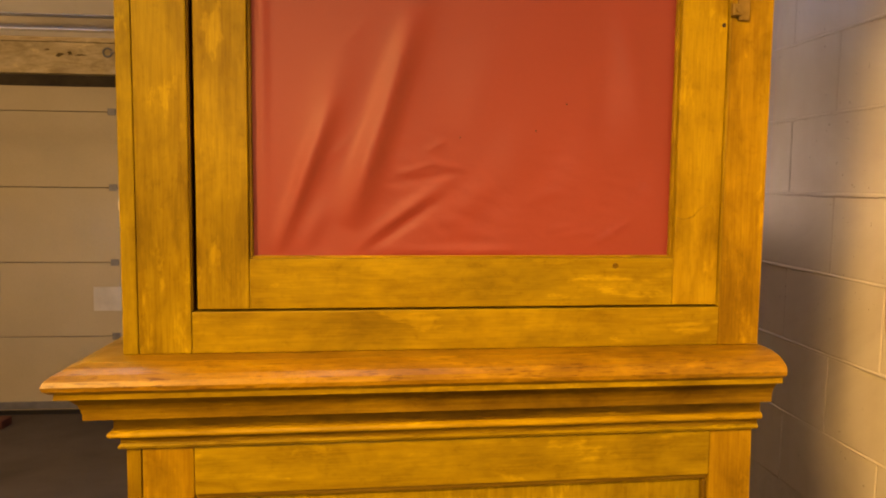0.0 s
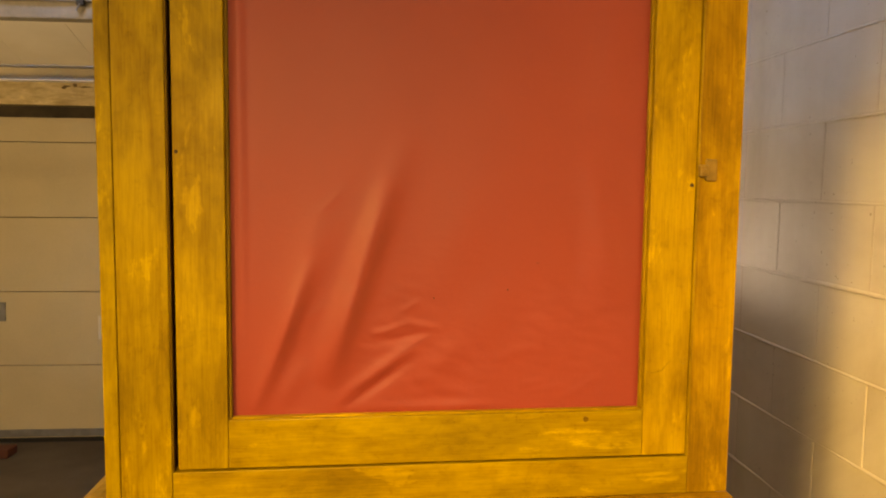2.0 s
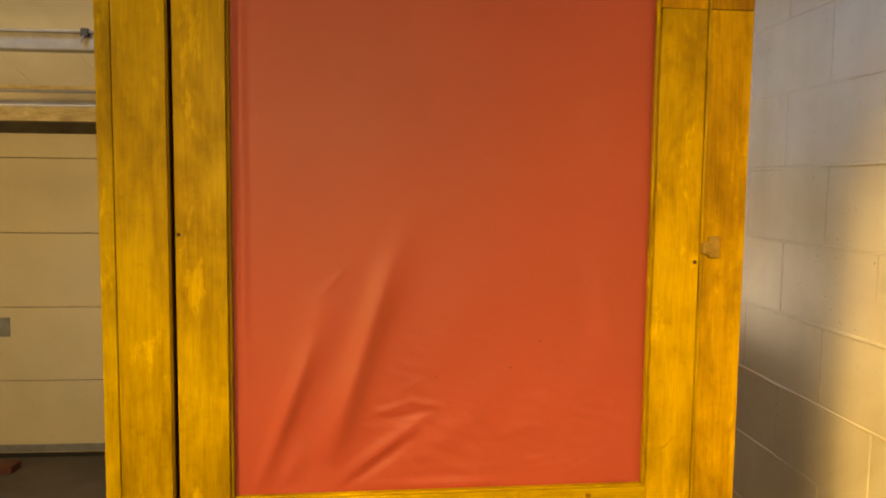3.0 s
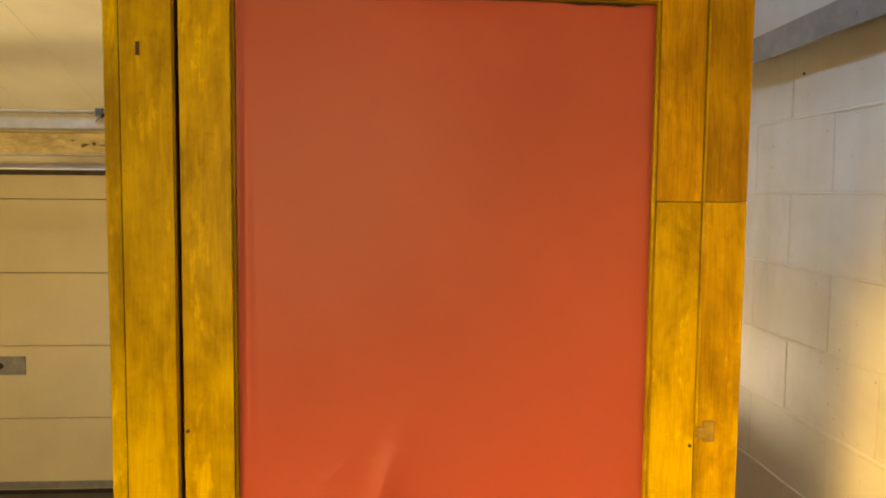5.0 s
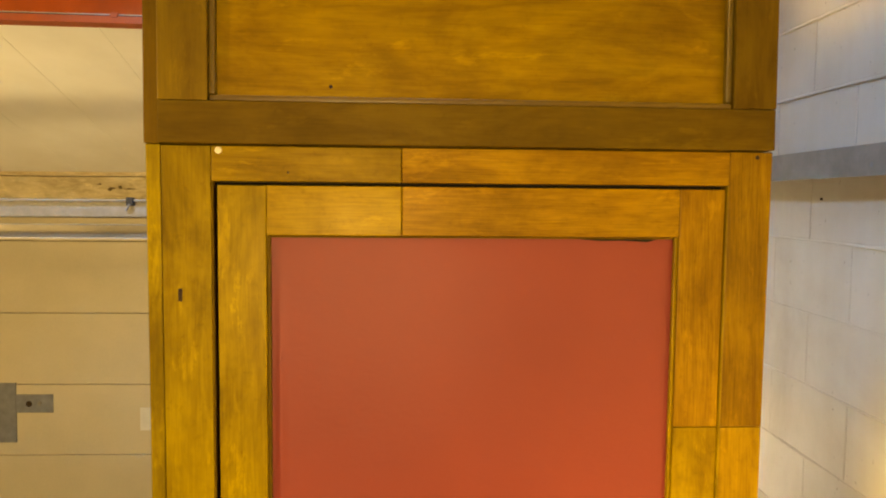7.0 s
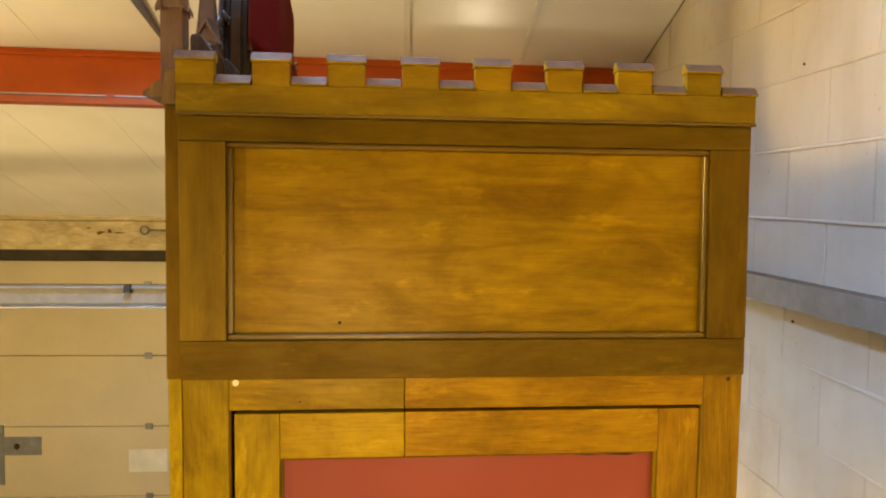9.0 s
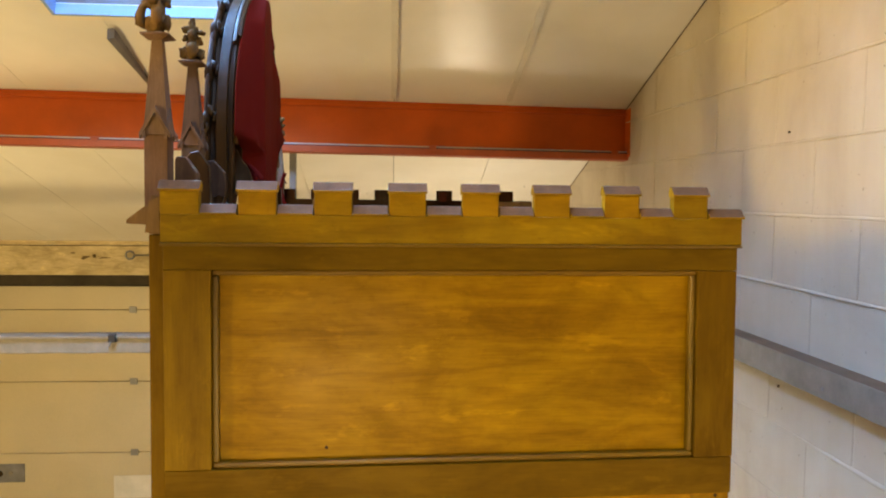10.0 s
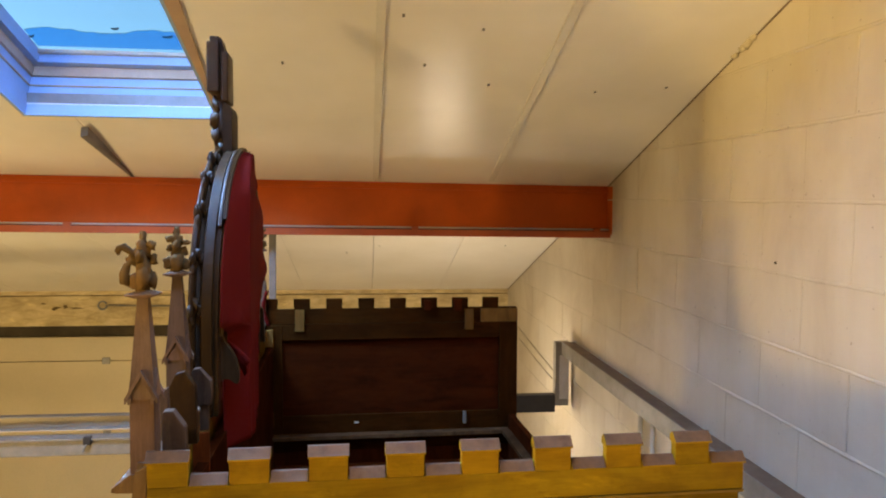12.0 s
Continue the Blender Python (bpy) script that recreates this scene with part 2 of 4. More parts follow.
paint_blocks = block_paint()
mortar = plain("painted_mortar", (0.52, 0.47, 0.38), 0.8, 0, 9, 0.2, 0.4)
def embossed(name, colour):
    """White foil-faced board with a shallow stucco embossing and yellowed patches."""
    m, t, s = material(name, 0.30)
    s.inputs["Specular IOR Level"].default_value = 0.5
    v = placed(t, (1, 1, 1))
    big, dimple = noise_of(t, v, 1.3, 4, 0.6), noise_of(t, v, 38, 2, 0.5)
    c = mixed(t, 1.0, colour, ramp(t, big, (0.30, (0.92, 0.91, 0.87)), (0.68, (1.06, 1.06, 1.06))), "MULTIPLY")
    t.links.new(c, s.inputs["Base Color"])
    bump(t, s, dimple, 0.15, 0.003)
    return m


paint_ceiling = embossed("white_embossed_board", (0.86, 0.83, 0.79))
paint_strip = plain("white_cover_strip", (0.76, 0.73, 0.67), 0.4, 0, 5, 0.1)
paint_door = plain("cream_door_panel", (0.50, 0.43, 0.29), 0.42, 0, 1.2, 0.10, 0.05)
paint_rail = plain("cream_rail_paint", (0.34, 0.29, 0.21), 0.8, 0, 3, 0.2)
paint_wall = plain("cream_wall", (0.58, 0.52, 0.40), 0.7, 0, 2.0, 0.15, 0.3)
red_oxide = plain("orange_red_steel_paint", (0.49, 0.083, 0.0012), 0.7, 0, 4.0, 0.22, 0.15)
# paler copy of the beam paint, with light from below put into it
red_pale = plain("uplit_orange_flange_paint", (0.44, 0.095, 0.03), 0.55, 0, 4.0, 0.2, 0.15)
galvanised = plain("galvanised_steel", (0.25, 0.23, 0.20), 0.5, 0.25, 14, 0.25, 0.12)
dull_steel = plain("dull_grey_steel", (0.22, 0.22, 0.23), 0.5, 0.4, 10, 0.25, 0.12)
white_steel = plain("white_coated_steel", (0.50, 0.47, 0.42), 0.45, 0.0, 8, 0.2, 0.1)
black_rubber = plain("black_rubber", (0.018, 0.016, 0.014), 0.7)
concrete = plain("dark_concrete", (0.085, 0.068, 0.050), 0.75, 0, 1.3, 0.4, 0.4, 60)
frame_wood = plain("varnished_window_timber", (0.50, 0.36, 0.26), 0.5, 0, 6, 0.18)
# white paint with the sky's blue light put into its colour
reveal_paint = plain("skylit_white_lining", (0.30, 0.43, 0.66), 0.5, 0, 3, 0.08)
card_white = plain("white_card", (0.62, 0.60, 0.55), 0.7)
brass = plain("old_brass", (0.20, 0.125, 0.020), 0.5, 0.4, 30, 0.3)
# near-black colour that stands for the shade in open gaps
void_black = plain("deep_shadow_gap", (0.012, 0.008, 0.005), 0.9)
pale_plug = plain("pale_wood_plug", (0.72, 0.62, 0.45), 0.6)
hole_dark = plain("dark_screw_hole", (0.03, 0.015, 0.006), 0.8)
dusty_steel = plain("dusty_brown_steel", (0.17, 0.125, 0.09), 0.7, 0.0, 8, 0.3)
black_steel = plain("blackened_steel", (0.03, 0.03, 0.032), 0.5, 0.0, 8, 0.2)
foam_cream = plain("cream_foam", (0.56, 0.50, 0.39), 0.8, 0, 20, 0.15, 0.4)
red_cloth = cloth("red_cotton_cloth", (0.206, 0.0315, 0.0205), 900.0, 0.0, 0.50)
crimson_cloth = cloth("crimson_cloth", (0.128, 0.0095, 0.0080), 700.0, 0.0, 0.8)

glass_m, _, glass_s = material("roof_window_glass", 0.05)
glass_s.inputs["Transmission Weight"].default_value = 1.0
glass_s.inputs["IOR"].default_value = 1.1
glass_s.inputs["Base Color"].default_value = (0.48, 0.80, 0.92, 1)
wet_film, _, film_s = material("wet_glass_film", 0.12)
film_s.inputs["Transmission Weight"].default_value = 1.0
film_s.inputs["IOR"].default_value = 1.08
film_s.inputs["Base Color"].default_value = (0.16, 0.46, 0.86, 1)
wet_leaf = plain("wet_dark_leaf", (0.02, 0.03, 0.05), 0.5)
# dusty grey that also stands for the skylight sheen on tops
skylit_dust = plain("skylit_grey_dust", (0.112, 0.064, 0.036), 0.85, 0, 30, 0.3, 0.1)

# ---- building helpers ----


def part(name, bm, mat, parent=None, label="", smooth=False, dusty=False):
    me = bpy.data.meshes.new(name)
    bmesh.ops.recalc_face_normals(bm, faces=bm.faces)
    bm.to_mesh(me)
    bm.free()
    me.materials.append(mat)
    if dusty:
        # what faces up is greyed: skylight sheen put into a dusty colour
        me.materials.append(skylit_dust)
        for f in me.polygons:
            f.material_index = int(f.normal.z > 0.55)
    if smooth:
        for f in me.polygons:
            f.use_smooth = True
    ob = new(name, me)
    ob.parent = parent
    if label:
        tagged(ob, label)
    return ob


def thing(name, label, category, place=(0, 0, 0), turn=0.0, kind="", group=""):
    ob = new(name)
    ob.matrix_world = pose(*place, 0, 0, turn)
    return tagged(ob, label, category, group, kind)


def hexa(bm, corners):
    """A solid with eight corners: the lower four, then the upper four, each round the same way."""
    v = [bm.verts.new(c) for c in corners]
    for f in ((3, 2, 1, 0), (4, 5, 6, 7), (0, 1, 5, 4), (1, 2, 6, 5), (2, 3, 7, 6), (3, 0, 4, 7)):
        bm.faces.new([v[i] for i in f])
    return v


def box(x0, x1, y0, y1, z0, z1, edge=0.0, bm=None, segments=2):
    bm = bm or bmesh.new()
    v = hexa(bm, [(x0, y0, z0), (x1, y0, z0), (x1, y1, z0), (x0, y1, z0), (x0, y0, z1), (x1, y0, z1), (x1, y1, z1), (x0, y1, z1)])
    if edge:
        mine = {e for w in v for e in w.link_edges}
        bmesh.ops.bevel(bm, geom=list(mine), offset=edge, segments=segments, affect="EDGES", profile=0.6)
    return bm


def prism(points, axis, a, b, bm=None):
    """A plane outline drawn out along an axis from a to b. The outline gives the other two coordinates in order."""
    bm = bm or bmesh.new()

    def at(p, h):
        q = list(p)
        q.insert(axis, h)
        return q

    lo, hi = [bm.verts.new(at(p, a)) for p in points], [bm.verts.new(at(p, b)) for p in points]
    bm.faces.new(lo)
    bm.faces.new(hi[::-1])
    for i in range(len(points)):
        j = (i + 1) % len(points)
        bm.faces.new((lo[i], hi[i], hi[j], lo[j]))
    return bm


def tube(path, radius, sides=10, bm=None):
    """A round bar through the points of a path."""
    bm = bm or bmesh.new()
    rings = []
    for i, p in enumerate(path):
        a, b = Vector(path[max(i - 1, 0)]), Vector(path[min(i + 1, len(path) - 1)])
        d = (b - a).normalized()
        s = d.orthogonal().normalized() if not rings else (s - d * s.dot(d)).normalized()
        w = d.cross(s)
        r = radius[i] if isinstance(radius, (list, tuple)) else radius
        rings.append([bm.verts.new(Vector(p) + r * (math.cos(k) * s + math.sin(k) * w)) for k in (2 * math.pi * n / sides for n in range(sides))])
    for lo, hi in zip(rings, rings[1:]):
        for n in range(sides):
            bm.faces.new((lo[n], lo[(n + 1) % sides], hi[(n + 1) % sides], hi[n]))
    bm.faces.new(rings[0][::-1])
    bm.faces.new(rings[-1])
    return bm


def lump(bm, place, radii, seed, rough=0.25, fine=1.9):
    """A knobbly carved lump."""
    made = bmesh.ops.create_icosphere(bm, subdivisions=2, radius=1.0)["verts"]
    for w in made:
        n = 1 + rough * noise.noise(w.co * fine + Vector((seed * 7.3, seed * 1.7, 0)))
        w.co = Vector((w.co.x * radii[0] * n, w.co.y * radii[1] * n, w.co.z * radii[2] * n)) + Vector(place)


# ---- the shed ----
WALL_X, DOOR_Y, BACK_Y, LEFT_X = 1.537, 6.62, -4.0, -6.0
CEIL_Z, CEIL_Y, CEIL_FALL = 4.54, 2.29, 0.305


def ceiling_z(y):
    return CEIL_Z - CEIL_FALL * (y - CEIL_Y)


tagged(part("floor", box(LEFT_X - 0.3, WALL_X + 0.3, BACK_Y - 0.3, DOOR_Y + 0.3, -0.2, 0.0), concrete), "dark worn concrete floor of the workshop", "floor", kind="structure")
tagged(part("wall_left", prism([(BACK_Y, 0), (DOOR_Y, 0), (DOOR_Y, ceiling_z(DOOR_Y)), (BACK_Y, ceiling_z(BACK_Y))], 0, LEFT_X - 0.2, LEFT_X), paint_wall), "cream painted workshop wall", "wall", kind="structure")
tagged(part("wall_back", box(LEFT_X, WALL_X, BACK_Y - 0.2, BACK_Y, 0, ceiling_z(BACK_Y)), paint_wall), "cream painted end wall of the workshop", "wall", kind="structure")

# ceiling boards round the roof window, laid on the slope
HOLE = (-1.10, -0.345, 1.60, 3.19)
# opening of an unseen roof window, added to bring daylight onto the wall
HOLE_2 = (-0.08, 0.66, 0.50, 1.70)
EDGE_X = WALL_X + 0.2


def cover(low, high, gap, step):
    """Boards or sheets over the whole slope, low to high above it, cut round both roof windows."""
    bm = bmesh.new()
    xs = [LEFT_X - 0.2, HOLE[0], HOLE[1], HOLE_2[0], HOLE_2[1], EDGE_X]
    for n, (x0, x1) in enumerate(zip(xs, xs[1:])):
        hole = HOLE if n == 1 else HOLE_2 if n == 3 else None
        spans = ((BACK_Y - 0.2, hole[2]), (hole[3], DOOR_Y + 0.25)) if hole else ((BACK_Y - 0.2, DOOR_Y + 0.25),)
        cut = [x0] + [x for x in np.arange(0.29 - 0.6 * 11, 2.0, 0.6) if step and x0 + 0.02 < x < min(x1 - 0.02, 1.2)] + [x1]
        for y0, y1 in spans:
            for a, b in zip(cut, cut[1:]):
                p, q = a + gap * (a != x0), b - gap * (b != x1)
                ring = ((p, y0), (q, y0), (q, y1), (p, y1))
                hexa(bm, [(x, y, ceiling_z(y) + low) for x, y in ring] + [(x, y, ceiling_z(y) + high) for x, y in ring])
    return bm


ceiling = tagged(part("ceiling", cover(0.0, 0.05, 0.0018, True), paint_ceiling), "sloping ceiling of white semi-gloss insulation boards", "ceiling", kind="structure")
tagged(part("roof", cover(0.052, 0.09, 0.0, False), dull_steel), "grey roof sheeting above the ceiling boards", "roof", kind="structure")

for n, (x, y) in enumerate(((0.36, 2.44), (1.119, 2.887), (0.698, 2.856), (1.383, 2.838), (-0.043, 2.74), (0.448, 2.728), (0.332, 5.105), (0.102, 5.287), (1.211, 5.102), (0.62, 2.50), (1.02, 4.60))):
    a = 2.4 * n
    part("nail", box(x - 0.004, x + 0.004, y - 0.010 + 0.006 * math.sin(a), y + 0.006, ceiling_z(y) - 0.004, ceiling_z(y) + 0.003, 0.001), dull_steel, ceiling)

# solid strip whose brown stands for the shade of an open joint
bm = prism([(BACK_Y, ceiling_z(BACK_Y)), (DOOR_Y, ceiling_z(DOOR_Y)), (DOOR_Y, ceiling_z(DOOR_Y) - 0.0045), (BACK_Y, ceiling_z(BACK_Y) - 0.0045)], 0, WALL_X - 0.006, WALL_X - 0.0022)
tagged(part("trim", bm, dusty_steel), "brown strip for the dark open joint between wall and ceiling", "trim", kind="structure")

# raised cover strips over the joints, above the purlin
for x in (0.29, 0.885):
    y0, y1 = 0.5, 3.83
    b0 = [(x - 0.014, y0), (x + 0.014, y0), (x + 0.014, y1), (x - 0.014, y1)]
    bm = bmesh.new()
    hexa(bm, [(px, py, ceiling_z(py) - 0.010) for px, py in b0] + [(px, py, ceiling_z(py)) for px, py in b0])
    tagged(part("trim", bm, paint_strip), "white cover strip over a ceiling joint", "trim", kind="structure")
strip = thing("loose_cover_strip", "loose ceiling strip hanging down at one end by the roof window", "trim")
bm = bmesh.new()
hexa(bm, [(-0.903, 3.84, ceiling_z(3.84) - 0.004), (-0.889, 3.84, ceiling_z(3.84) - 0.004), (-0.892, 3.28, ceiling_z(3.28) - 0.036), (-0.922, 3.28, ceiling_z(3.28) - 0.042),
          (-0.903, 3.84, ceiling_z(3.84)), (-0.889, 3.84, ceiling_z(3.84)), (-0.880, 3.25, ceiling_z(3.25) - 0.012), (-0.908, 3.25, ceiling_z(3.25) - 0.016)])
part("strip", bm, dull_steel, strip)

# purlin: an orange-red steel channel under the ceiling
beam = thing("roof_beam", "orange-red painted steel channel beam under the ceiling", "beam")
beam.matrix_world = pose(0, 3.87, 0, 0, 0.45, 1.5)
bx0, bx1 = LEFT_X + 0.2, 1.515
part("web", box(bx0, bx1, 0.0, 0.012, 3.815, 4.062, 0.003), red_oxide, beam)
part("bottom_flange", box(bx0, bx1, -0.045, 0.055, 3.782, 3.822, 0.004), red_pale, beam, "bottom flange, paler orange for the light from below")
part("top_flange", box(bx0, bx1, -0.02, 0.060, 4.022, 4.034, 0.003), red_oxide, beam)
part("fillet", box(bx0, bx1, -0.030, -0.002, 3.8225, 3.830, 0.002), white_steel, beam, "pale strip on the flange")
part("seam", box(bx0, bx1, -0.0462, -0.0445, 3.816, 3.820), black_steel, beam, "dark seam")
part("end_plate", box(1.500, 1.520, -0.07, 0.05, 3.80, 4.055, 0.003), red_oxide, beam)
for x in (-2.9, -1.22, 0.46, 1.43):
    part("bolt", box(x - 0.018, x + 0.018, -0.050, -0.030, 3.808, 3.832, 0.003), red_pale, beam)
post = thing("hanger_post", "thin grey steel post hanging from the roof beam", "post")
part("post", box(-0.262, -0.228, 3.975, 4.005, 2.80, 3.99, 0.002), dull_steel, post)

# roof window
rise = Vector((0, CEIL_FALL, 1)).normalized()


def on_slope(x, y, h):
    """A point h metres above the ceiling, square to it."""
    return (x, y + rise.y * h, ceiling_z(y) + rise.z * h)


def slope_box(x0, x1, y0, y1, h0, h1):
    bm = bmesh.new()
    ring = ((x0, y0), (x1, y0), (x1, y1), (x0, y1))
    hexa(bm, [on_slope(x, y, h0) for x, y in ring] + [on_slope(x, y, h1) for x, y in ring])
    return bm


def roof_window(name, hole, label):
    x0, x1, y0, y1 = hole
    win = tagged(thing(name, label, "window"), kind="structure")
    for a, b, c, d in ((x0 + 0.001, x0 + 0.013, y0 + 0.001, y1 - 0.001), (x1 - 0.013, x1 - 0.001, y0 + 0.001, y1 - 0.001), (x0 + 0.0135, x1 - 0.0135, y1 - 0.013, y1 - 0.001), (x0 + 0.0135, x1 - 0.0135, y0 + 0.001, y0 + 0.013)):
        part("lining", slope_box(a, b, c, d, -0.003, 0.120), reveal_paint, win, "white window lining, coloured blue for skylight")
    for a, b, c, d in ((x0 - 0.02, x0 + 0.020, y0, y1), (x1 - 0.020, x1 + 0.02, y0, y1), (x0 + 0.020, x1 - 0.020, y1 - 0.020, y1 + 0.02), (x0 + 0.020, x1 - 0.020, y0 - 0.02, y0 + 0.020)):
        part("packer", slope_box(a + 0.004 * (a < x0), b - 0.004 * (b > x1), c + 0.004 * (c < y0), d - 0.004 * (d > y1), 0.1205, 0.1245), frame_wood, win, "thin brown joint")
        part("inner_frame", slope_box(a, b, c, d, 0.125, 0.158), reveal_paint, win, "white painted frame, coloured blue for skylight")
        part("frame_bead", slope_box(a - 0.012 * (b > x1), b + 0.012 * (a < x0), c - 0.012 * (d > y1), d + 0.012 * (c < y0), 0.1585, 0.199), frame_wood, win, "pinkish varnished timber bead")
    for a, b, c, d in ((x0 - 0.02, x0 + 0.06, y0, y1), (x1 - 0.06, x1 + 0.02, y0, y1), (x0 + 0.06, x1 - 0.06, y1 - 0.062, y1 + 0.02), (x0 + 0.06, x1 - 0.06, y0 - 0.02, y0 + 0.06)):
        part("sash", slope_box(a, b, c, d, 0.20, 0.255), reveal_paint, win, "pale painted timber sash")
    bm = bmesh.new()
    ring = ((x1 + 0.001, y0), (x1 + 0.085, y0), (x1 + 0.006, y1), (x1 + 0.001, y1))
    hexa(bm, [on_slope(x, y, -0.009) for x, y in ring] + [on_slope(x, y, -0.001) for x, y in ring])
    part("architrave", bm, frame_wood, win, "pinkish tapered timber trim along the opening")
    part("glazing_bar", slope_box(x0 + 0.06, x1 - 0.06, y1 - 0.077, y1 - 0.062, 0.235, 0.249), white_steel, win, "bright aluminium glazing bar")
    pane = part("pane", slope_box(x0 + 0.05, x1 - 0.05, y0 + 0.05, y1 - 0.05, 0.256, 0.262), glass_m, win, "wet roof window glass")
    pane.visible_shadow = False
    rnd = random.Random(3)
    n = 26
    xs = [x0 + 0.06 + (x1 - x0 - 0.12) * k / n for k in range(n + 1)]
    lip = [y1 - 0.185 - 0.012 * rnd.random() - 0.016 * math.sin(k * 0.4) for k in range(n + 1)]
    drops = prism(list(zip(xs, lip)) + [(x1 - 0.06, y1 - 0.078), (x0 + 0.06, y1 - 0.078)], 2, 0.2625, 0.2655)
    for w in drops.verts:
        w.co = on_slope(w.co.x, w.co.y, w.co.z)
    part("wet_edge", drops, wet_film, win, "blue wet film along the lower edge of the glass").visible_shadow = False
    for fx, fy, r in ((0.52, 0.215, 0.016), (0.76, 0.172, 0.022), (0.06, 0.150, 0.030)):
        x, y = x0 + fx * (x1 - x0), y1 - fy
        part("leaf", tube([on_slope(x + r * math.cos(a), y + 0.5 * r * math.sin(a), 0.266) for a in np.linspace(-0.4, 2.6, 7)], (0.001, 0.003, 0.004, 0.0045, 0.004, 0.003, 0.001), 6), wet_leaf, win, "dark leaf stuck to the glass")


roof_window("window_1", HOLE, "timber roof window with a sky-tinted white lining under a blue sky")
roof_window("window_2_unseen", HOLE_2, "unseen timber roof window with a sky-tinted white lining, added for daylight")

# block wall beside the organ: courses of 228 mm, blocks of 430 mm, a little out of level
wall = tagged(part("wall_right", prism([(BACK_Y, 0), (DOOR_Y, 0), (DOOR_Y, ceiling_z(DOOR_Y)), (BACK_Y, ceiling_z(BACK_Y))], 0, WALL_X + 0.0014, WALL_X + 0.21), mortar), "cream painted concrete block wall", "wall", kind="structure")
COURSE, BLOCK, FIRST, TILT = 0.2277, 0.43, 0.0637, 0.030


def block_mesh(outline, back=0.06):
    """A block with softly broken front edges; its front lies in x = 0, its outline is given as (y, z)."""
    bm = bmesh.new()
    e, n = 0.0060, len(outline)
    cy, cz = sum(y for y, z in outline) / n, sum(z for y, z in outline) / n
    front = [bm.verts.new((0.0, y + math.copysign(0.7 * e, cy - y), z + math.copysign(e, cz - z))) for y, z in outline]
    rim = [bm.verts.new((0.0016, y, z)) for y, z in outline]
    rear = [bm.verts.new((back, y, z)) for y, z in outline]
    bm.faces.new(front)
    for i in range(n):
        j = (i + 1) % n
        bm.faces.new((front[i], front[j], rim[j], rim[i]))
        bm.faces.new((rim[i], rim[j], rear[j], rear[i]))
    bmesh.ops.recalc_face_normals(bm, faces=bm.faces)
    me = bpy.data.meshes.new("block")
    bm.to_mesh(me)
    bm.free()
    me.materials.append(paint_blocks)
    return me


# gutter-like steel ledge along the wall with a drop at its far end
ledge = thing("cable_trunking", "galvanised steel trunking fixed along the block wall", "trunking")


def ledge_z(y):
    return 3.035 + 0.022 * (y - 1.5)


y0, y1 = -1.5, 4.50
ring = ((1.462, y0), (WALL_X, y0), (WALL_X, y1), (1.462, y1))
bm = bmesh.new()
hexa(bm, [(x, y, ledge_z(y) - 0.014) for x, y in ring] + [(x, y, ledge_z(y)) for x, y in ring])
part("top_plate", bm, dusty_steel, ledge, "dusty brown top of the trunking")
ring = ((1.456, y0), (1.462, y0), (1.462, y1), (1.456, y1))
bm = bmesh.new()
hexa(bm, [(x, y, ledge_z(y) - 0.078) for x, y in ring] + [(x, y, ledge_z(y) + 0.003) for x, y in ring])
part("front_plate", bm, galvanised, ledge, "galvanised front plate")
part("drop", box(1.42, 1.505, 4.50, 4.56, 2.70, ledge_z(4.5), 0.003), galvanised, ledge)
part("drop_cover", box(1.444, 1.502, 4.488, 4.499, 2.745, 3.02, 0.002), white_steel, ledge, "white cover plate")
for y in np.arange(2.0, 4.4, 0.6):
    part("screw", tube([(1.4545, y, ledge_z(y) - 0.05), (1.4565, y, ledge_z(y) - 0.05)], 0.006, 8), dull_steel, ledge)
for y in (3.36, 3.22):
    pipe = thing("conduit", "white vertical conduit below the trunking", "conduit", group="conduits")
    part("pipe", tube([(1.515, y, 1.2), (1.515, y, ledge_z(y) - 0.02)], 0.011, 10), white_steel, pipe, smooth=True)

# cross rail and bar between the organ and the door
rail = thing("cross_rail", "white-topped steel channel rail across the workshop", "rail")
part("web", box(LEFT_X, -0.40, 4.200, 4.206, 2.725, 2.800, 0.001), paint_rail, rail)
part("top_flange", box(LEFT_X, -0.40, 4.150, 4.200, 2.796, 2.802, 0.001), dull_steel, rail)
part("bottom_flange", box(LEFT_X, -0.40, 4.150, 4.200, 2.722, 2.728, 0.001), white_steel, rail)
# the rail's right end, with its shade put into a black colour
stub = thing("shaded_rail_end", "right end of the cross rail at the block wall, black for its shade", "beam")
part("beam", box(0.60, 1.419, 4.50, 4.56, 2.660, 2.770, 0.003), black_steel, stub)
for y0, z0, y1, z1 in ((6.14, 2.95, 4.86, 2.81), (6.07, 2.855, 5.0, 2.756)):
    cable = thing("wall_cable", "cream painted cable clipped along the block wall", "cable", group="cables on the wall")
    part("cable", tube([(1.529, y0 + (y1 - y0) * k / 8, z0 + (z1 - z0) * k / 8 - 0.006 * math.sin(math.pi * k / 8)) for k in range(9)], 0.0065, 8), mortar, cable, smooth=True)
for n, (y, r) in enumerate(((2.485, 0.013), (2.520, 0.021), (2.552, 0.017), (2.60, 0.014))):
    foam = thing("foam_blob", "blob of cream filler foam in the ceiling corner", "foam", group="foam blobs along the ceiling")
    bm = bmesh.new()
    lump(bm, (1.528, y, ceiling_z(y) - 0.002), (r * 0.8, r * 1.2, r * 0.9), n + 3, 0.7)
    part("blob", bm, foam_cream, foam, smooth=True)
bar = thing("light_bar", "galvanised steel box section hung across the workshop", "bar")
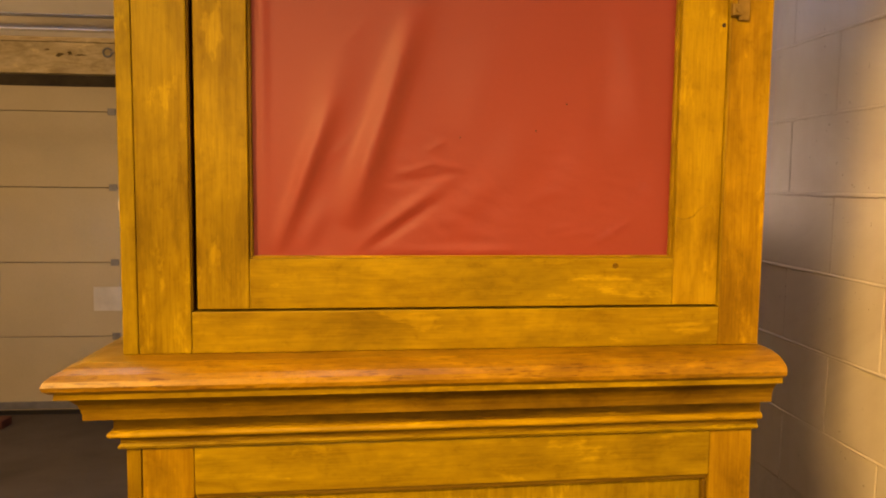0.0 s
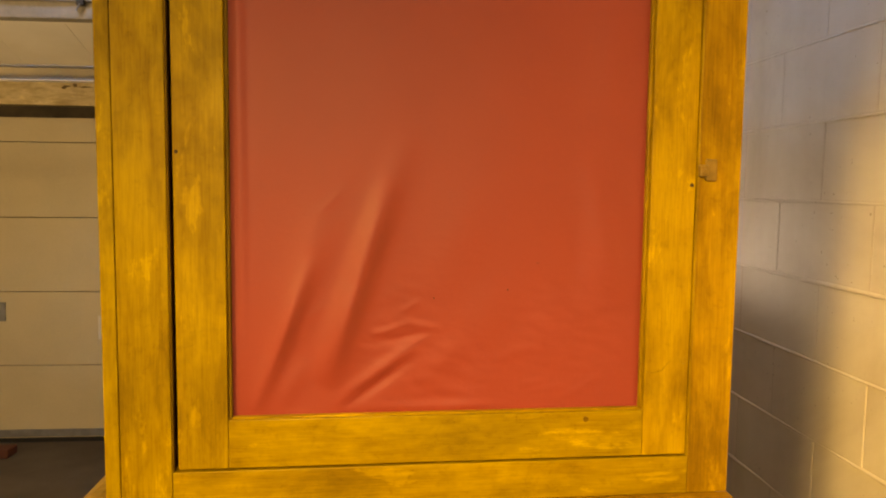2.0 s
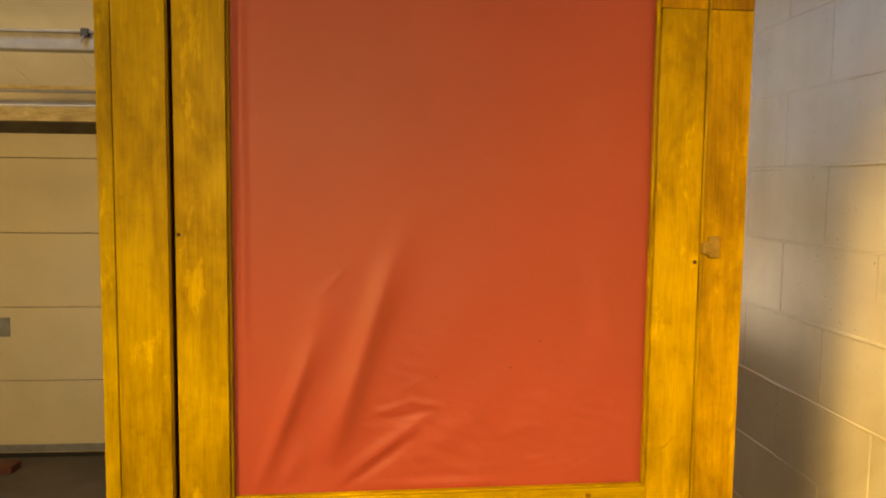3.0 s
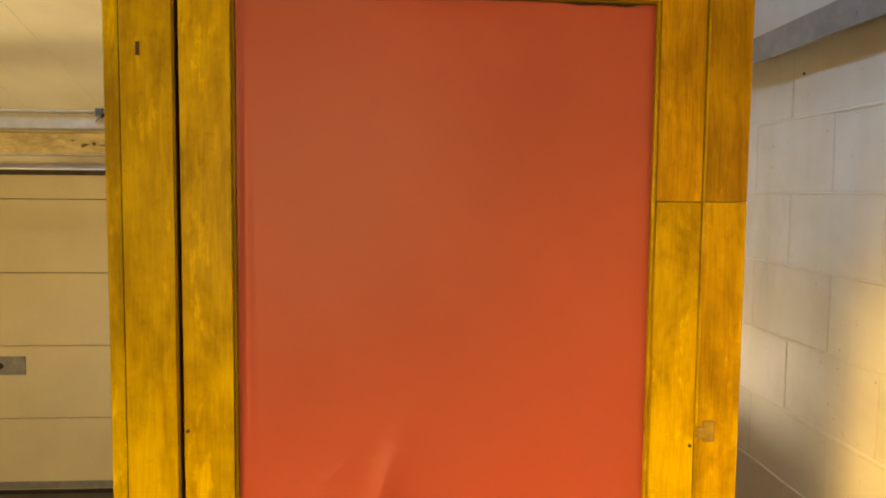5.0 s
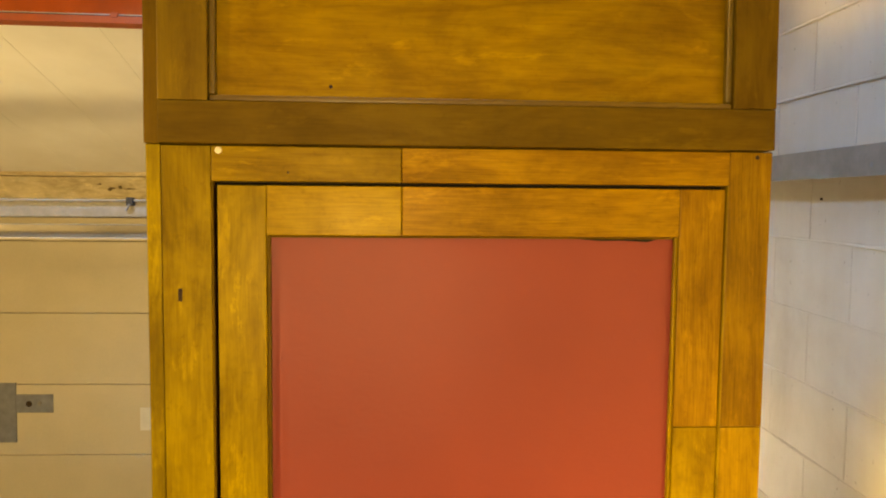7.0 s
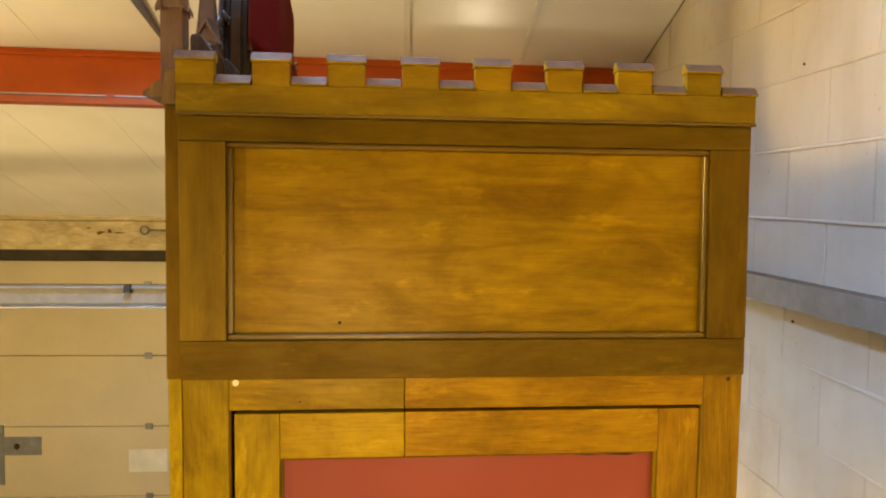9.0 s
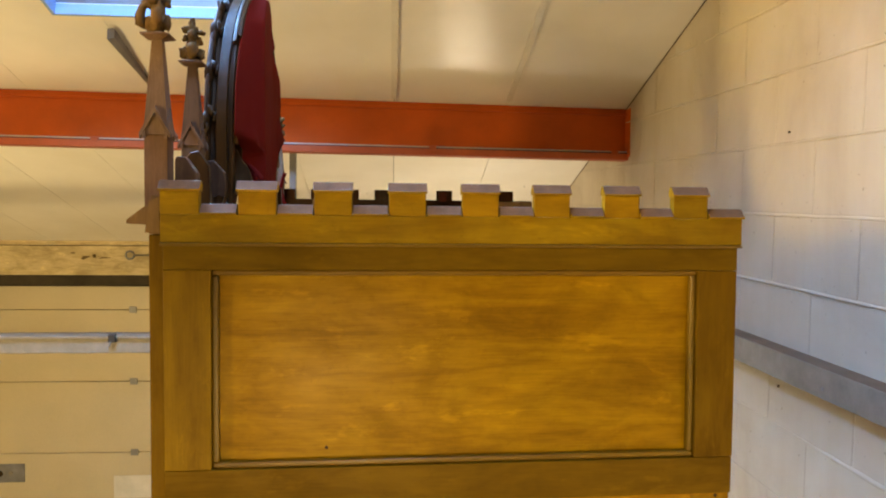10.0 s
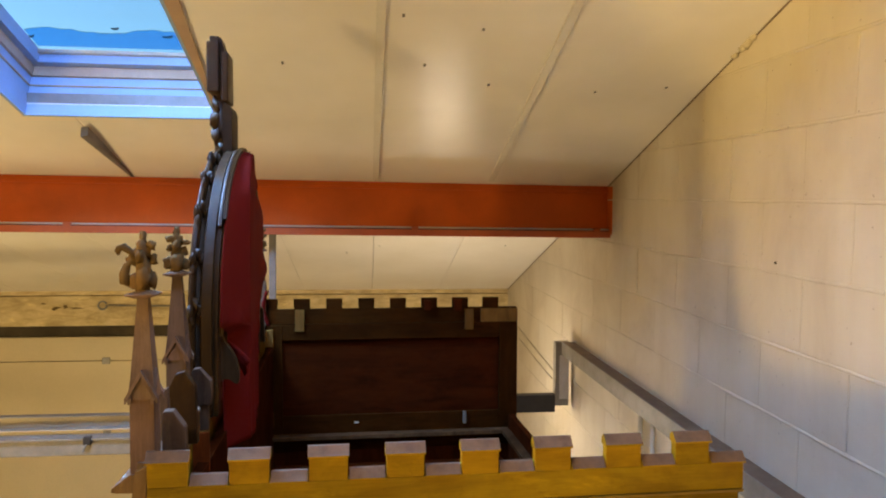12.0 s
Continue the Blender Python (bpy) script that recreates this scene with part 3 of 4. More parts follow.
part("body", box(LEFT_X, -0.32, 3.36, 3.42, 2.843, 2.922, 0.006), galvanised, bar)
part("lip", box(LEFT_X, -0.32, 3.345, 3.36, 2.912, 2.922, 0.002), galvanised, bar)
part("clip", box(-0.955, -0.925, 3.335, 3.362, 2.895, 2.930, 0.003), black_steel, bar, "dark clip")
part("clip_tail", tube([(-0.94, 3.338, 2.900), (-0.955, 3.332, 2.870)], 0.004, 8), dull_steel, bar)
for x in (-5.2, -2.6):
    part("hanger", tube([(x, 3.39, 2.92), (x, 3.395, ceiling_z(3.395))], 0.005, 8), galvanised, bar)

# sectional door with its timber lintel
door = tagged(thing("door_1", "closed cream sectional overhead door with hinges", "door"), kind="structure")
PANEL = 0.6445
for n in range(5):
    z0, z1 = 0.035 + PANEL * n, min(0.035 + PANEL * (n + 1), 2.825)
    part("panel", box(LEFT_X + 0.3, WALL_X - 0.1, DOOR_Y, DOOR_Y + 0.045, z0 + 0.003, z1 - 0.003, 0.004), paint_door, door)
    if 0 < n:
        for x in (-4.6, -2.01):
            part("hinge", box(x - 0.045, x + 0.02, DOOR_Y - 0.012, DOOR_Y, z0 - 0.028, z0 + 0.03, 0.003), dull_steel, door, "dull steel hinge")
part("bottom_seal", box(LEFT_X + 0.3, WALL_X - 0.1, DOOR_Y - 0.005, DOOR_Y + 0.04, 0.0, 0.036), black_rubber, door, "black rubber bottom seal")
part("bottom_rail", box(LEFT_X + 0.3, WALL_X - 0.1, DOOR_Y - 0.012, DOOR_Y, 0.05, 0.115, 0.002), dull_steel, door, "grey bottom rail")
lock = thing("door_lock", "grey steel lock plate and bar on the sectional door", "lock")
part("plate", box(-3.42, -2.975, DOOR_Y - 0.014, DOOR_Y, 1.07, 1.235, 0.003), dull_steel, lock)
part("upright", box(-3.50, -3.30, DOOR_Y - 0.018, DOOR_Y, 0.80, 1.34, 0.003), dull_steel, lock)
part("bolt_hole", tube([(-3.185, DOOR_Y - 0.016, 1.15), (-3.185, DOOR_Y - 0.010, 1.15)], 0.028, 14), hole_dark, lock)
part("stud", tube([(-3.09, DOOR_Y - 0.022, 1.155), (-3.09, DOOR_Y - 0.012, 1.155)], 0.018, 12), galvanised, lock, "bright stud")
card = thing("notice_card", "blank white card fixed to the sectional door", "card")
part("card", box(-2.205, -1.86, DOOR_Y - 0.006, DOOR_Y, 0.905, 1.112), card_white, card)
tagged(part("trim", box(LEFT_X, WALL_X, DOOR_Y + 0.04, DOOR_Y + 0.10, 2.80, 2.95), plain("dirty_rubber_seal", (0.060, 0.047, 0.030), 0.8, 0, 7, 0.4)), "dark dirty gap above the door", "trim", kind="structure")
tagged(part("wall_door", box(LEFT_X, WALL_X, DOOR_Y + 0.05, DOOR_Y + 0.25, 2.90, ceiling_z(DOOR_Y) + 0.06), paint_wall), "cream wall over the door", "wall", kind="structure")
tagged(part("wall_door", box(LEFT_X, WALL_X, DOOR_Y + 0.12, DOOR_Y + 0.25, 0, 2.90), black_rubber), "dark outside of the door", "wall", kind="structure")
lintel = thing("lintel", "old whitewashed timber lintel with knots above the door", "lintel")
z = 2.925
for n, h in enumerate((0.265, 0.108, 0.027)):
    part("plank", box(LEFT_X, WALL_X, DOOR_Y - 0.035 + 0.006 * n, DOOR_Y + 0.05, z, z + h - 0.006, 0.006), lintel_wood, lintel)
    z += h
hook = thing("hook_bolt", "rusty ring bolt and rod on the timber lintel", "hook")
part("ring", tube([(-2.03 + 0.035 * math.cos(a), DOOR_Y - 0.05, 3.105 + 0.035 * math.sin(a)) for a in np.linspace(0.4, 6.4, 17)], 0.008, 8), dull_steel, hook, smooth=True)
part("rod", tube([(-1.99, DOOR_Y - 0.047, 3.105), (-1.40, DOOR_Y - 0.047, 3.095)], 0.008, 8), galvanised, hook, smooth=True)
bm = bmesh.new()
for n, (x, zz) in enumerate(((-2.42, 3.085), (-2.35, 3.098), (-2.27, 3.080), (-2.52, 3.125))):
    lump(bm, (x, DOOR_Y - 0.029, zz), ((0.055, 0.030, 0.090, 0.040)[n], 0.008, (0.020, 0.026, 0.009, 0.012)[n]), n, 1.1, 2.2)
knots = thing("timber_knot", "dark knots and bark on the lintel face", "knot")
part("knot", bm, plain("dark_knot", (0.13, 0.09, 0.035), 0.8), knots, smooth=True)
wedge = thing("floor_wedge", "small dark brown block lying on the floor by the door", "block")
part("block", box(-3.05, -2.78, 6.20, 6.36, 0.0, 0.07, 0.01), plain("dark_brown_block", (0.09, 0.03, 0.018), 0.7), wedge)

# ---- the organ case ----
ORGAN_Y, ORGAN_TURN, DEEP = 1.363, 1.75, 1.58
organ = thing("organ_case", "tall golden stained wooden organ case with red cloth side door", "organ case", (0, ORGAN_Y, 0), ORGAN_TURN)


def lean(u, z):
    """The old case has spread a little towards its top."""
    return u + (u - 0.193) * 0.0223 * (min(max(z, 1.4), 2.97) - 1.6)


def board(name, u0, u1, v0, v1, z0, z1, mat, parent, label="", edge=0.002):
    """A board of the case; its sides follow the lean of the case."""
    bm = bmesh.new()
    hexa(bm, [(lean(u, z), v, z) for z in (z0, z1) for u, v in ((u0, v0), (u1, v0), (u1, v1), (u0, v1))])
    if edge:
        bmesh.ops.bevel(bm, geom=list(bm.edges), offset=edge, segments=2, affect="EDGES", profile=0.6)
    return part(name, bm, mat, parent, label)


def nail(u, z, r, mat, parent, v=0.0, name="screw_hole", label=""):
    return part(name, tube([(u, v - 0.0006, z), (u, v + 0.002, z)], r, 10), mat, parent, label)


# lower case
part("front_board", box(-0.098, -0.078, 0.0, DEEP, 0.0, 1.478, 0.0015), amber_z, organ)
board("stile", -0.077, -0.004, 0.0, 0.03, 0.0, 1.478, amber_z, organ)
board("stile", 0.799, 0.870, 0.0, 0.03, 0.0, 1.478, amber_z, organ)
board("rail", -0.0035, 0.7985, 0.0, 0.03, 1.406, 1.478, gold_x, organ)
board("rail", -0.0035, 0.7985, 0.0, 0.03, 0.0, 0.16, gold_x, organ)
board("panel", -0.0035, 0.7985, 0.014, 0.024, 0.16, 1.406, gold_z, organ)
for a in ((-0.003, 0.798, 1.398, 1.4055),):
    board("panel_bead", a[0], a[1], 0.004, 0.014, a[2], a[3], brown_x, organ, edge=0.002)
board("panel_bead", -0.003, 0.005, 0.004, 0.014, 0.16, 1.397, brown_z, organ, edge=0.002)
board("panel_bead", 0.790, 0.798, 0.004, 0.014, 0.16, 1.397, brown_z, organ, edge=0.002)
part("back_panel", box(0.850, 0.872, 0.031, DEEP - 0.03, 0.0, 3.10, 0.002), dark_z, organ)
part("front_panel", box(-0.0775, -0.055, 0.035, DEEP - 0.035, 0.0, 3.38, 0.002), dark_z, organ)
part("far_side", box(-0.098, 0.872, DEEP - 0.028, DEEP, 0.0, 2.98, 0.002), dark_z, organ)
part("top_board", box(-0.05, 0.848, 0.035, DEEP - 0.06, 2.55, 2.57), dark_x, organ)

# cornice, mitred round the front corners
SILL = (
    ("cap_moulding", ((0, 1.617), (0.040, 1.6155), (0.058, 1.611), (0.071, 1.605), (0.079, 1.598), (0.082, 1.591), (0.080, 1.585), (0.073, 1.580), (0.0, 1.580))),
    ("fillet", ((0, 1.5795), (0.070, 1.5795), (0.070, 1.571), (0, 1.571))),
    ("cove_moulding", ((0, 1.5705), (0.062, 1.5705), (0.055, 1.566), (0.049, 1.559), (0.045, 1.550), (0.0435, 1.543), (0.0435, 1.535), (0, 1.535))),
    ("frieze", ((0, 1.5345), (0.013, 1.5345), (0.013, 1.511), (0, 1.511))),
    ("astragal", ((0, 1.5105), (0.016, 1.5105), (0.0195, 1.508), (0.0205, 1.505), (0.0195, 1.502), (0.016, 1.4995), (0, 1.4995))),
    ("neck", ((0, 1.499), (0.006, 1.499), (0.006, 1.489), (0, 1.489))),
    ("bead", ((0, 1.4885), (0.007, 1.4885), (0.0095, 1.485), (0.007, 1.481), (0, 1.481))),
)
for name, outline in SILL:
    bm = bmesh.new()
    rings = []
    for u, v, du, dv in ((0.873, 0.0, 0, -1), (-0.098, 0.0, -1, -1), (-0.098, DEEP, -1, 1), (0.873, DEEP, 0, 1)):
        rings.append([bm.verts.new((u + du * p, v + dv * p, z)) for p, z in outline])
    n = len(outline)
    for a, b in zip(rings, rings[1:]):
        for i in range(n):
            bm.faces.new((a[i], a[(i + 1) % n], b[(i + 1) % n], b[i]))
    bm.faces.new(rings[0])
    bm.faces.new(rings[-1][::-1])
    # recessed mouldings take the shade-darkened amber
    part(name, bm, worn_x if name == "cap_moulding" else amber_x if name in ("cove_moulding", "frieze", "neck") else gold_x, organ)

# middle stage: frame round the door
SPLIT = 2.512
board("front_board", -0.100, -0.0785, 0.0, DEEP, 1.617, 2.967, gold_z, organ)
board("stile", -0.0775, -0.004, 0.0, 0.032, 1.617, 2.966, gold_z, organ)
board("stile", 0.8045, 0.873, 0.0, 0.032, 1.617, SPLIT - 0.0006, amber_z, organ)
board("stile", 0.8045, 0.873, 0.0, 0.032, SPLIT, 2.966, mahogany_z, organ, "newer grainy hardwood stile")
board("rail", -0.0035, 0.8040, 0.0, 0.032, 1.617, 1.678, gold_x, organ)
board("rail", -0.0035, 0.2845, 0.001, 0.032, 2.9105, 2.966, gold_x, organ)
board("rail", 0.2855, 0.8040, 0.0, 0.032, 2.9105, 2.966, mahogany_x, organ, "newer grainy hardwood rail")
board("stop_bead", -0.0035, -0.0010, 0.002, 0.010, 1.679, 2.910, brown_z, organ, edge=0.001)
board("stop_bead", 0.8005, 0.8040, -0.002, 0.010, 1.679, 2.910, gold_z, organ, edge=0.0015)
# black sheet added so that the door gaps read as shaded
board("backing", -0.06, 0.85, 0.033, 0.038, 1.60, 2.96, void_black, organ, "black sheet standing for the shade inside the case", 0)
latch = part("turn_latch", box(0.808, 0.825, -0.010, 0.0, 2.130, 2.149, 0.003), brass, organ, "old brass turn latch")
part("latch_plate", box(0.820, 0.838, -0.006, 0.0, 2.124, 2.158, 0.002), brass, latch)
part("latch_screw", tube([(0.8165, -0.012, 2.139), (0.8165, -0.010, 2.139)], 0.004, 10), brass, latch)

side_door = part("side_door", tube([(0.4, 0.020, 1.70), (0.4, 0.022, 1.70)], 0.004, 6), void_black, organ, "golden framed side door filled with red cloth")
DF = 0.001
board("stile", 0.005, 0.0785, DF, 0.026, 1.6815, 2.9045, gold_z, side_door)
board("stile", 0.7265, 0.7995, DF, 0.026, 1.6815, SPLIT - 0.0008, gold_z, side_door)
board("stile", 0.7265, 0.7995, DF + 0.001, 0.026, SPLIT, 2.9045, mahogany_z, side_door, "newer grainy hardwood stile")
board("rail", 0.0790, 0.7260, DF, 0.026, 1.6815, 1.7560, gold_x, side_door)
board("rail", 0.0790, 0.2850, DF, 0.026, 2.8260, 2.9045, gold_x, side_door)
board("rail", 0.2860, 0.7260, DF + 0.001, 0.026, 2.8260, 2.9045, mahogany_x, side_door, "newer grainy hardwood rail")
board("bead", 0.0790, 0.0840, 0.005, 0.014, 1.7565, 2.8255, brown_z, side_door, edge=0.0015)
board("bead", 0.7205, 0.7260, 0.005, 0.014, 1.7565, 2.8255, gold_z, side_door, edge=0.0015)
board("bead", 0.0845, 0.7200, 0.003, 0.014, 1.7565, 1.7595, gold_x, side_door, edge=0.001)
board("bead", 0.0845, 0.7200, 0.005, 0.014, 2.8225, 2.8255, brown_x, side_door, edge=0.001)

# folds in the cloth: two ends, width and height
FOLDS = (
    (0.116, 1.762, 0.204, 2.000, 0.0090, 0.0080), (0.150, 1.850, 0.222, 2.080, 0.020, 0.0042), (0.150, 1.766, 0.196, 1.846, 0.010, 0.0020),
    (0.222, 1.800, 0.322, 2.125, 0.0135, 0.0118), (0.225, 1.800, 0.262, 1.960, 0.016, 0.0030), (0.275, 1.990, 0.352, 2.200, 0.016, 0.0024),
    (0.232, 1.770, 0.392, 1.888, 0.0080, 0.0030), (0.244, 1.764, 0.368, 1.852, 0.0060, -0.0034), (0.360, 1.800, 0.440, 1.875, 0.016, 0.0022),
    (0.290, 1.880, 0.362, 1.902, 0.0030, 0.0018), (0.345, 1.900, 0.405, 1.888, 0.0030, 0.0018), (0.300, 1.870, 0.395, 1.886, 0.0028, -0.0014), (0.335, 1.915, 0.372, 1.935, 0.003, 0.0012),
    (0.525, 1.798, 0.572, 1.805, 0.0035, 0.0013), (0.535, 1.788, 0.610, 1.796, 0.0035, 0.0011), (0.480, 1.840, 0.560, 1.862, 0.006, 0.0014), (0.590, 1.770, 0.660, 1.812, 0.004, 0.0014),
    (0.632, 2.150, 0.684, 1.915, 0.017, 0.0052), (0.600, 2.060, 0.622, 1.915, 0.013, -0.0028), (0.560, 1.830, 0.585, 1.950, 0.020, 0.0022), (0.460, 1.850, 0.475, 1.960, 0.022, 0.0018),
    (0.650, 2.180, 0.668, 2.420, 0.020, 0.0026), (0.280, 1.7635, 0.520, 1.7625, 0.006, 0.0026), (0.100, 1.762, 0.096, 2.820, 0.006, 0.0032), (0.205, 2.060, 0.255, 2.110, 0.004, 0.0011),
    (0.190, 1.900, 0.230, 1.935, 0.004, 0.0009), (0.400, 1.930, 0.440, 2.120, 0.026, 0.0016), (0.150, 2.120, 0.190, 2.420, 0.024, 0.0020),
)


def cloth_height(u, z):
    low = max(0.0, 1 - (z - 1.757) / 0.42)
    h = 0.0020 * noise.noise(Vector((u * 6.0, 0.3, z * 2.2))) + 0.0016 * noise.noise(Vector((u * 14.0, 1.3, z * 8.0))) * low
    patch = max(0.0, noise.noise(Vector((u * 7.0, 5.3, z * 7.0))) + 0.15)
    h += 0.0019 * patch * low * noise.noise(Vector((u * 34.0 + z * 20.0, 2.3, z * 75.0)))
    for a, b, c, d, w, k in FOLDS:
        du, dz = c - a, d - b
        q = du * du + dz * dz
        s = ((u - a) * du + (z - b) * dz) / q
        if 0 < s < 1:
            off2 = ((u - a) * dz - (z - b) * du) ** 2 / q
            h += k * math.exp(-off2 / (2 * w * w)) * math.sin(math.pi * s) ** 0.9
    rim = min((u - 0.083) / 0.012, (0.722 - u) / 0.02, (z - 1.7575) / 0.012, (2.8245 - z) / 0.03, 1.0)
    return h * max(rim, 0.0)


bm = bmesh.new()
NU, NZ = 200, 250
grid = [[bm.verts.new((lean(0.0825 + 0.640 * i / NU, 1.757 + 1.068 * j / NZ), 0.0145 - cloth_height(0.0825 + 0.640 * i / NU, 1.757 + 1.068 * j / NZ), 1.757 + 1.068 * j / NZ)) for i in range(NU + 1)] for j in range(NZ + 1)]
for j in range(NZ):
    for i in range(NU):
        bm.faces.new((grid[j][i], grid[j][i + 1], grid[j + 1][i + 1], grid[j + 1][i]))
part("cloth_panel", bm, red_cloth, side_door, "wrinkled red cloth stretched in the door frame", True)
part("cloth_backing", box(0.08, 0.735, 0.0245, 0.0258, 1.75, 2.83), plain("red_lining", (0.30, 0.05, 0.025), 0.8), side_door)

for u, z, r, mat in ((0.793, 2.117, 0.0032, hole_dark), (0.632, 1.7435, 0.0045, brown_x), (0.868, 2.957, 0.0035, hole_dark), (0.112, 2.925, 0.0018, hole_dark), (0.0105, 2.158, 0.0028, hole_dark)):
    nail(lean(u, z) if z < 2.95 else u, z, r, mat, organ)
nail(0.002, 2.9585, 0.0055, pale_plug, organ, name="plug", label="pale round wooden plug")
# an old dark split across the right stile, specks on the cloth and a black patch for the shade where it sags from the
# rail
part("split", tube([(u, 0.0016, z) for u, z in ((0.732, 1.818), (0.744, 1.816), (0.758, 1.820), (0.7685, 1.8325), (0.785, 1.841), (0.792, 1.831), (0.795, 1.829))], (0.0018, 0.0010, 0.0016, 0.0009, 0.0010, 0.0011, 0.0018), 6), amber_z, side_door, "dark wavy split in the stile")
for u, z in ((0.507, 1.950), (0.555, 1.992), (0.390, 1.938), (0.656, 2.060)):
    nail(u, z, 0.0011, hole_dark, side_door, 0.0125, "speck")
part("sag_gap", prism([(0.575, 2.8222), (0.615, 2.8188), (0.645, 2.8202), (0.690, 2.8180), (0.708, 2.8222)], 1, 0.0105, 0.0115), void_black, side_door, "black patch for the shade above the sagging cloth")
part("keyhole", box(lean(-0.0545, 2.735), lean(-0.0485, 2.735), -0.0008, 0.002, 2.722, 2.742), hole_dark, organ, "small dark keyhole")
# small turned boss on the front edge
part("boss", tube([(-0.099, 0.06, 1.832), (-0.104, 0.06, 1.832), (-0.1041, 0.06, 1.832), (-0.109, 0.06, 1.832), (-0.1091, 0.06, 1.832), (-0.118, 0.06, 1.832)], (0.013, 0.013, 0.007, 0.007, 0.012, 0.012), 14), pale_plug, organ, "pale turned boss")

# upper stage, standing proud of the door frame
P = -0.017
part("front_board", box(-0.110, -0.0865, -0.004, DEEP, 2.9675, 3.420, 0.0015), brown_z, organ)
upper = part("upper_panel", box(-0.0085, 0.8185, 0.004, 0.012, 3.040, 3.362), panel_wood, organ, "brown frame with a golden veneered panel")
part("bottom_rail", box(-0.085, 0.888, P, 0.03, 2.9675, 3.0325, 0.002), brown_x, upper)
part("stile", box(-0.085, -0.0095, P, 0.03, 3.0330, 3.3630, 0.002), umber_z, upper)
part("stile", box(0.8185, 0.889, P, 0.03, 3.0330, 3.3630, 0.002), brown_z, upper)
part("top_rail", box(-0.085, 0.889, P, 0.03, 3.3635, 3.4060, 0.002), brown_x, upper)
for name, a, b, c, d, mat in (("panel_mould", -0.009, 0.818, 3.033, 3.0425, bead_x), ("panel_mould", -0.009, 0.818, 3.354, 3.363, bead_x), ("panel_mould", -0.009, 0.001, 3.043, 3.3535, bead_z), ("panel_mould", 0.808, 0.818, 3.043, 3.3535, bead_z)):
    part(name, box(a, b, -0.011, 0.003, c, d, 0.0035, segments=3), mat, upper)
nail(0.176, 3.060, 0.003, hole_dark, upper, 0.0035)


def battlement(u0, u1, v, thick, z0, low, high, count, step, mats, parent):
    """A crenellated board with sloping caps that stand a little proud."""
    face, back = v, v + thick
    b = part("battlement", box(u0, u1, face, back, z0, low - 0.0175, 0.001), mats[0], parent)
    for k in range(count):
        a, c = u0 + step * k, u0 + step * k + 0.0605
        part("merlon", box(a, c, face, back, low - 0.0173, high - 0.0175, 0.001), mats[0], b)
        for p, q, top in ((a - 0.002, c + 0.002, high), (c + 0.0022, min(a + step - 0.0022, u1 + 0.002) if k < count - 1 else u1 + 0.002, low)):
            o = [(face - 0.005, top - 0.0175), (back + 0.001, top - 0.0175), (back + 0.001, top - 0.007), (face + 0.0105, top), (face + 0.007, top - 0.001), (face - 0.002, top - 0.0115), (face - 0.005, top - 0.0145)]
            part("coping", prism(o, 0, p, q), mats[1], b, dusty=True)
    return b


part("joint_bead", box(-0.0855, 0.8895, -0.0335, -0.0175, 3.4030, 3.4078, 0.0015), bead_x, organ)
# shadow line of the joint, drawn as a black strip
part("joint_gap", box(-0.084, 0.888, -0.0285, -0.012, 3.4079, 3.4084), void_black, organ, "black strip for the joint's shadow line under the battlement")
# strip added to stop light showing through the joint
part("backing_strip", box(-0.080, 0.884, -0.006, 0.012, 3.385, 3.425), brown_x, organ)
battlement(-0.085, 0.889, -0.030, 0.017, 3.4085, 3.4710, 3.5085, 8, 0.1215, (coping_x, coping_x), organ)

# far side of the case, seen from within
FV, FU = DEEP - 0.012, 0.048
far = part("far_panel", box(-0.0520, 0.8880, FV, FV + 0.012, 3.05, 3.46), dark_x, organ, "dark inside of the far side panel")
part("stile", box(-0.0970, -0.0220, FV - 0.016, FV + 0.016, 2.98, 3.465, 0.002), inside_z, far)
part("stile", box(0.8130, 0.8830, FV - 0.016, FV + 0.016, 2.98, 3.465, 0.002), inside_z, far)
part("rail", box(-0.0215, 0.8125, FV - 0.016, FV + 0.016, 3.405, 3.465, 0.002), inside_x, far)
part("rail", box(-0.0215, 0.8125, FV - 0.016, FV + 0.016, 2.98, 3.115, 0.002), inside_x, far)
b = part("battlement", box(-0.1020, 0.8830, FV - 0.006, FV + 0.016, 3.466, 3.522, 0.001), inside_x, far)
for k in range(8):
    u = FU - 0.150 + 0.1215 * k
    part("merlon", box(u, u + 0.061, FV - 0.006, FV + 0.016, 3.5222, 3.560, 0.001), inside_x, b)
part("cross_board", box(0.7380, 0.8840, FV - 0.018, FV - 0.0065, 3.466, 3.518, 0.002), raw_wood, far, "lighter board end")
for u0, u1, z0, z1 in ((-0.022, 0.012, 3.440, 3.522), (0.625, 0.659, 3.438, 3.518), (-0.139, -0.102, 3.383, 3.448), (-0.139, -0.102, 3.077, 3.136), (0.466, 0.494, 3.515, 3.552), (0.583, 0.612, 3.512, 3.556)):
    part("cleat", box(FU + u0, FU + u1, FV - 0.026, FV - 0.0165 if z0 < 3.5 else FV - 0.0065, z0, z1, 0.002), raw_wood if z0 < 3.5 else dark_z, far, "screwed wooden cleat")
part("catch", box(0.6680, 0.6800, FV - 0.030, FV - 0.017, 3.070, 3.118, 0.002), galvanised, far, "small metal catch")
part("label", box(0.2460, 0.2640, FV - 0.0175, FV - 0.0165, 3.083, 3.089), card_white, far)
part("inner_frame", box(-0.06, 0.845, DEEP - 0.075, DEEP - 0.035, 3.035, 3.050, 0.002), bracket_wood, organ)
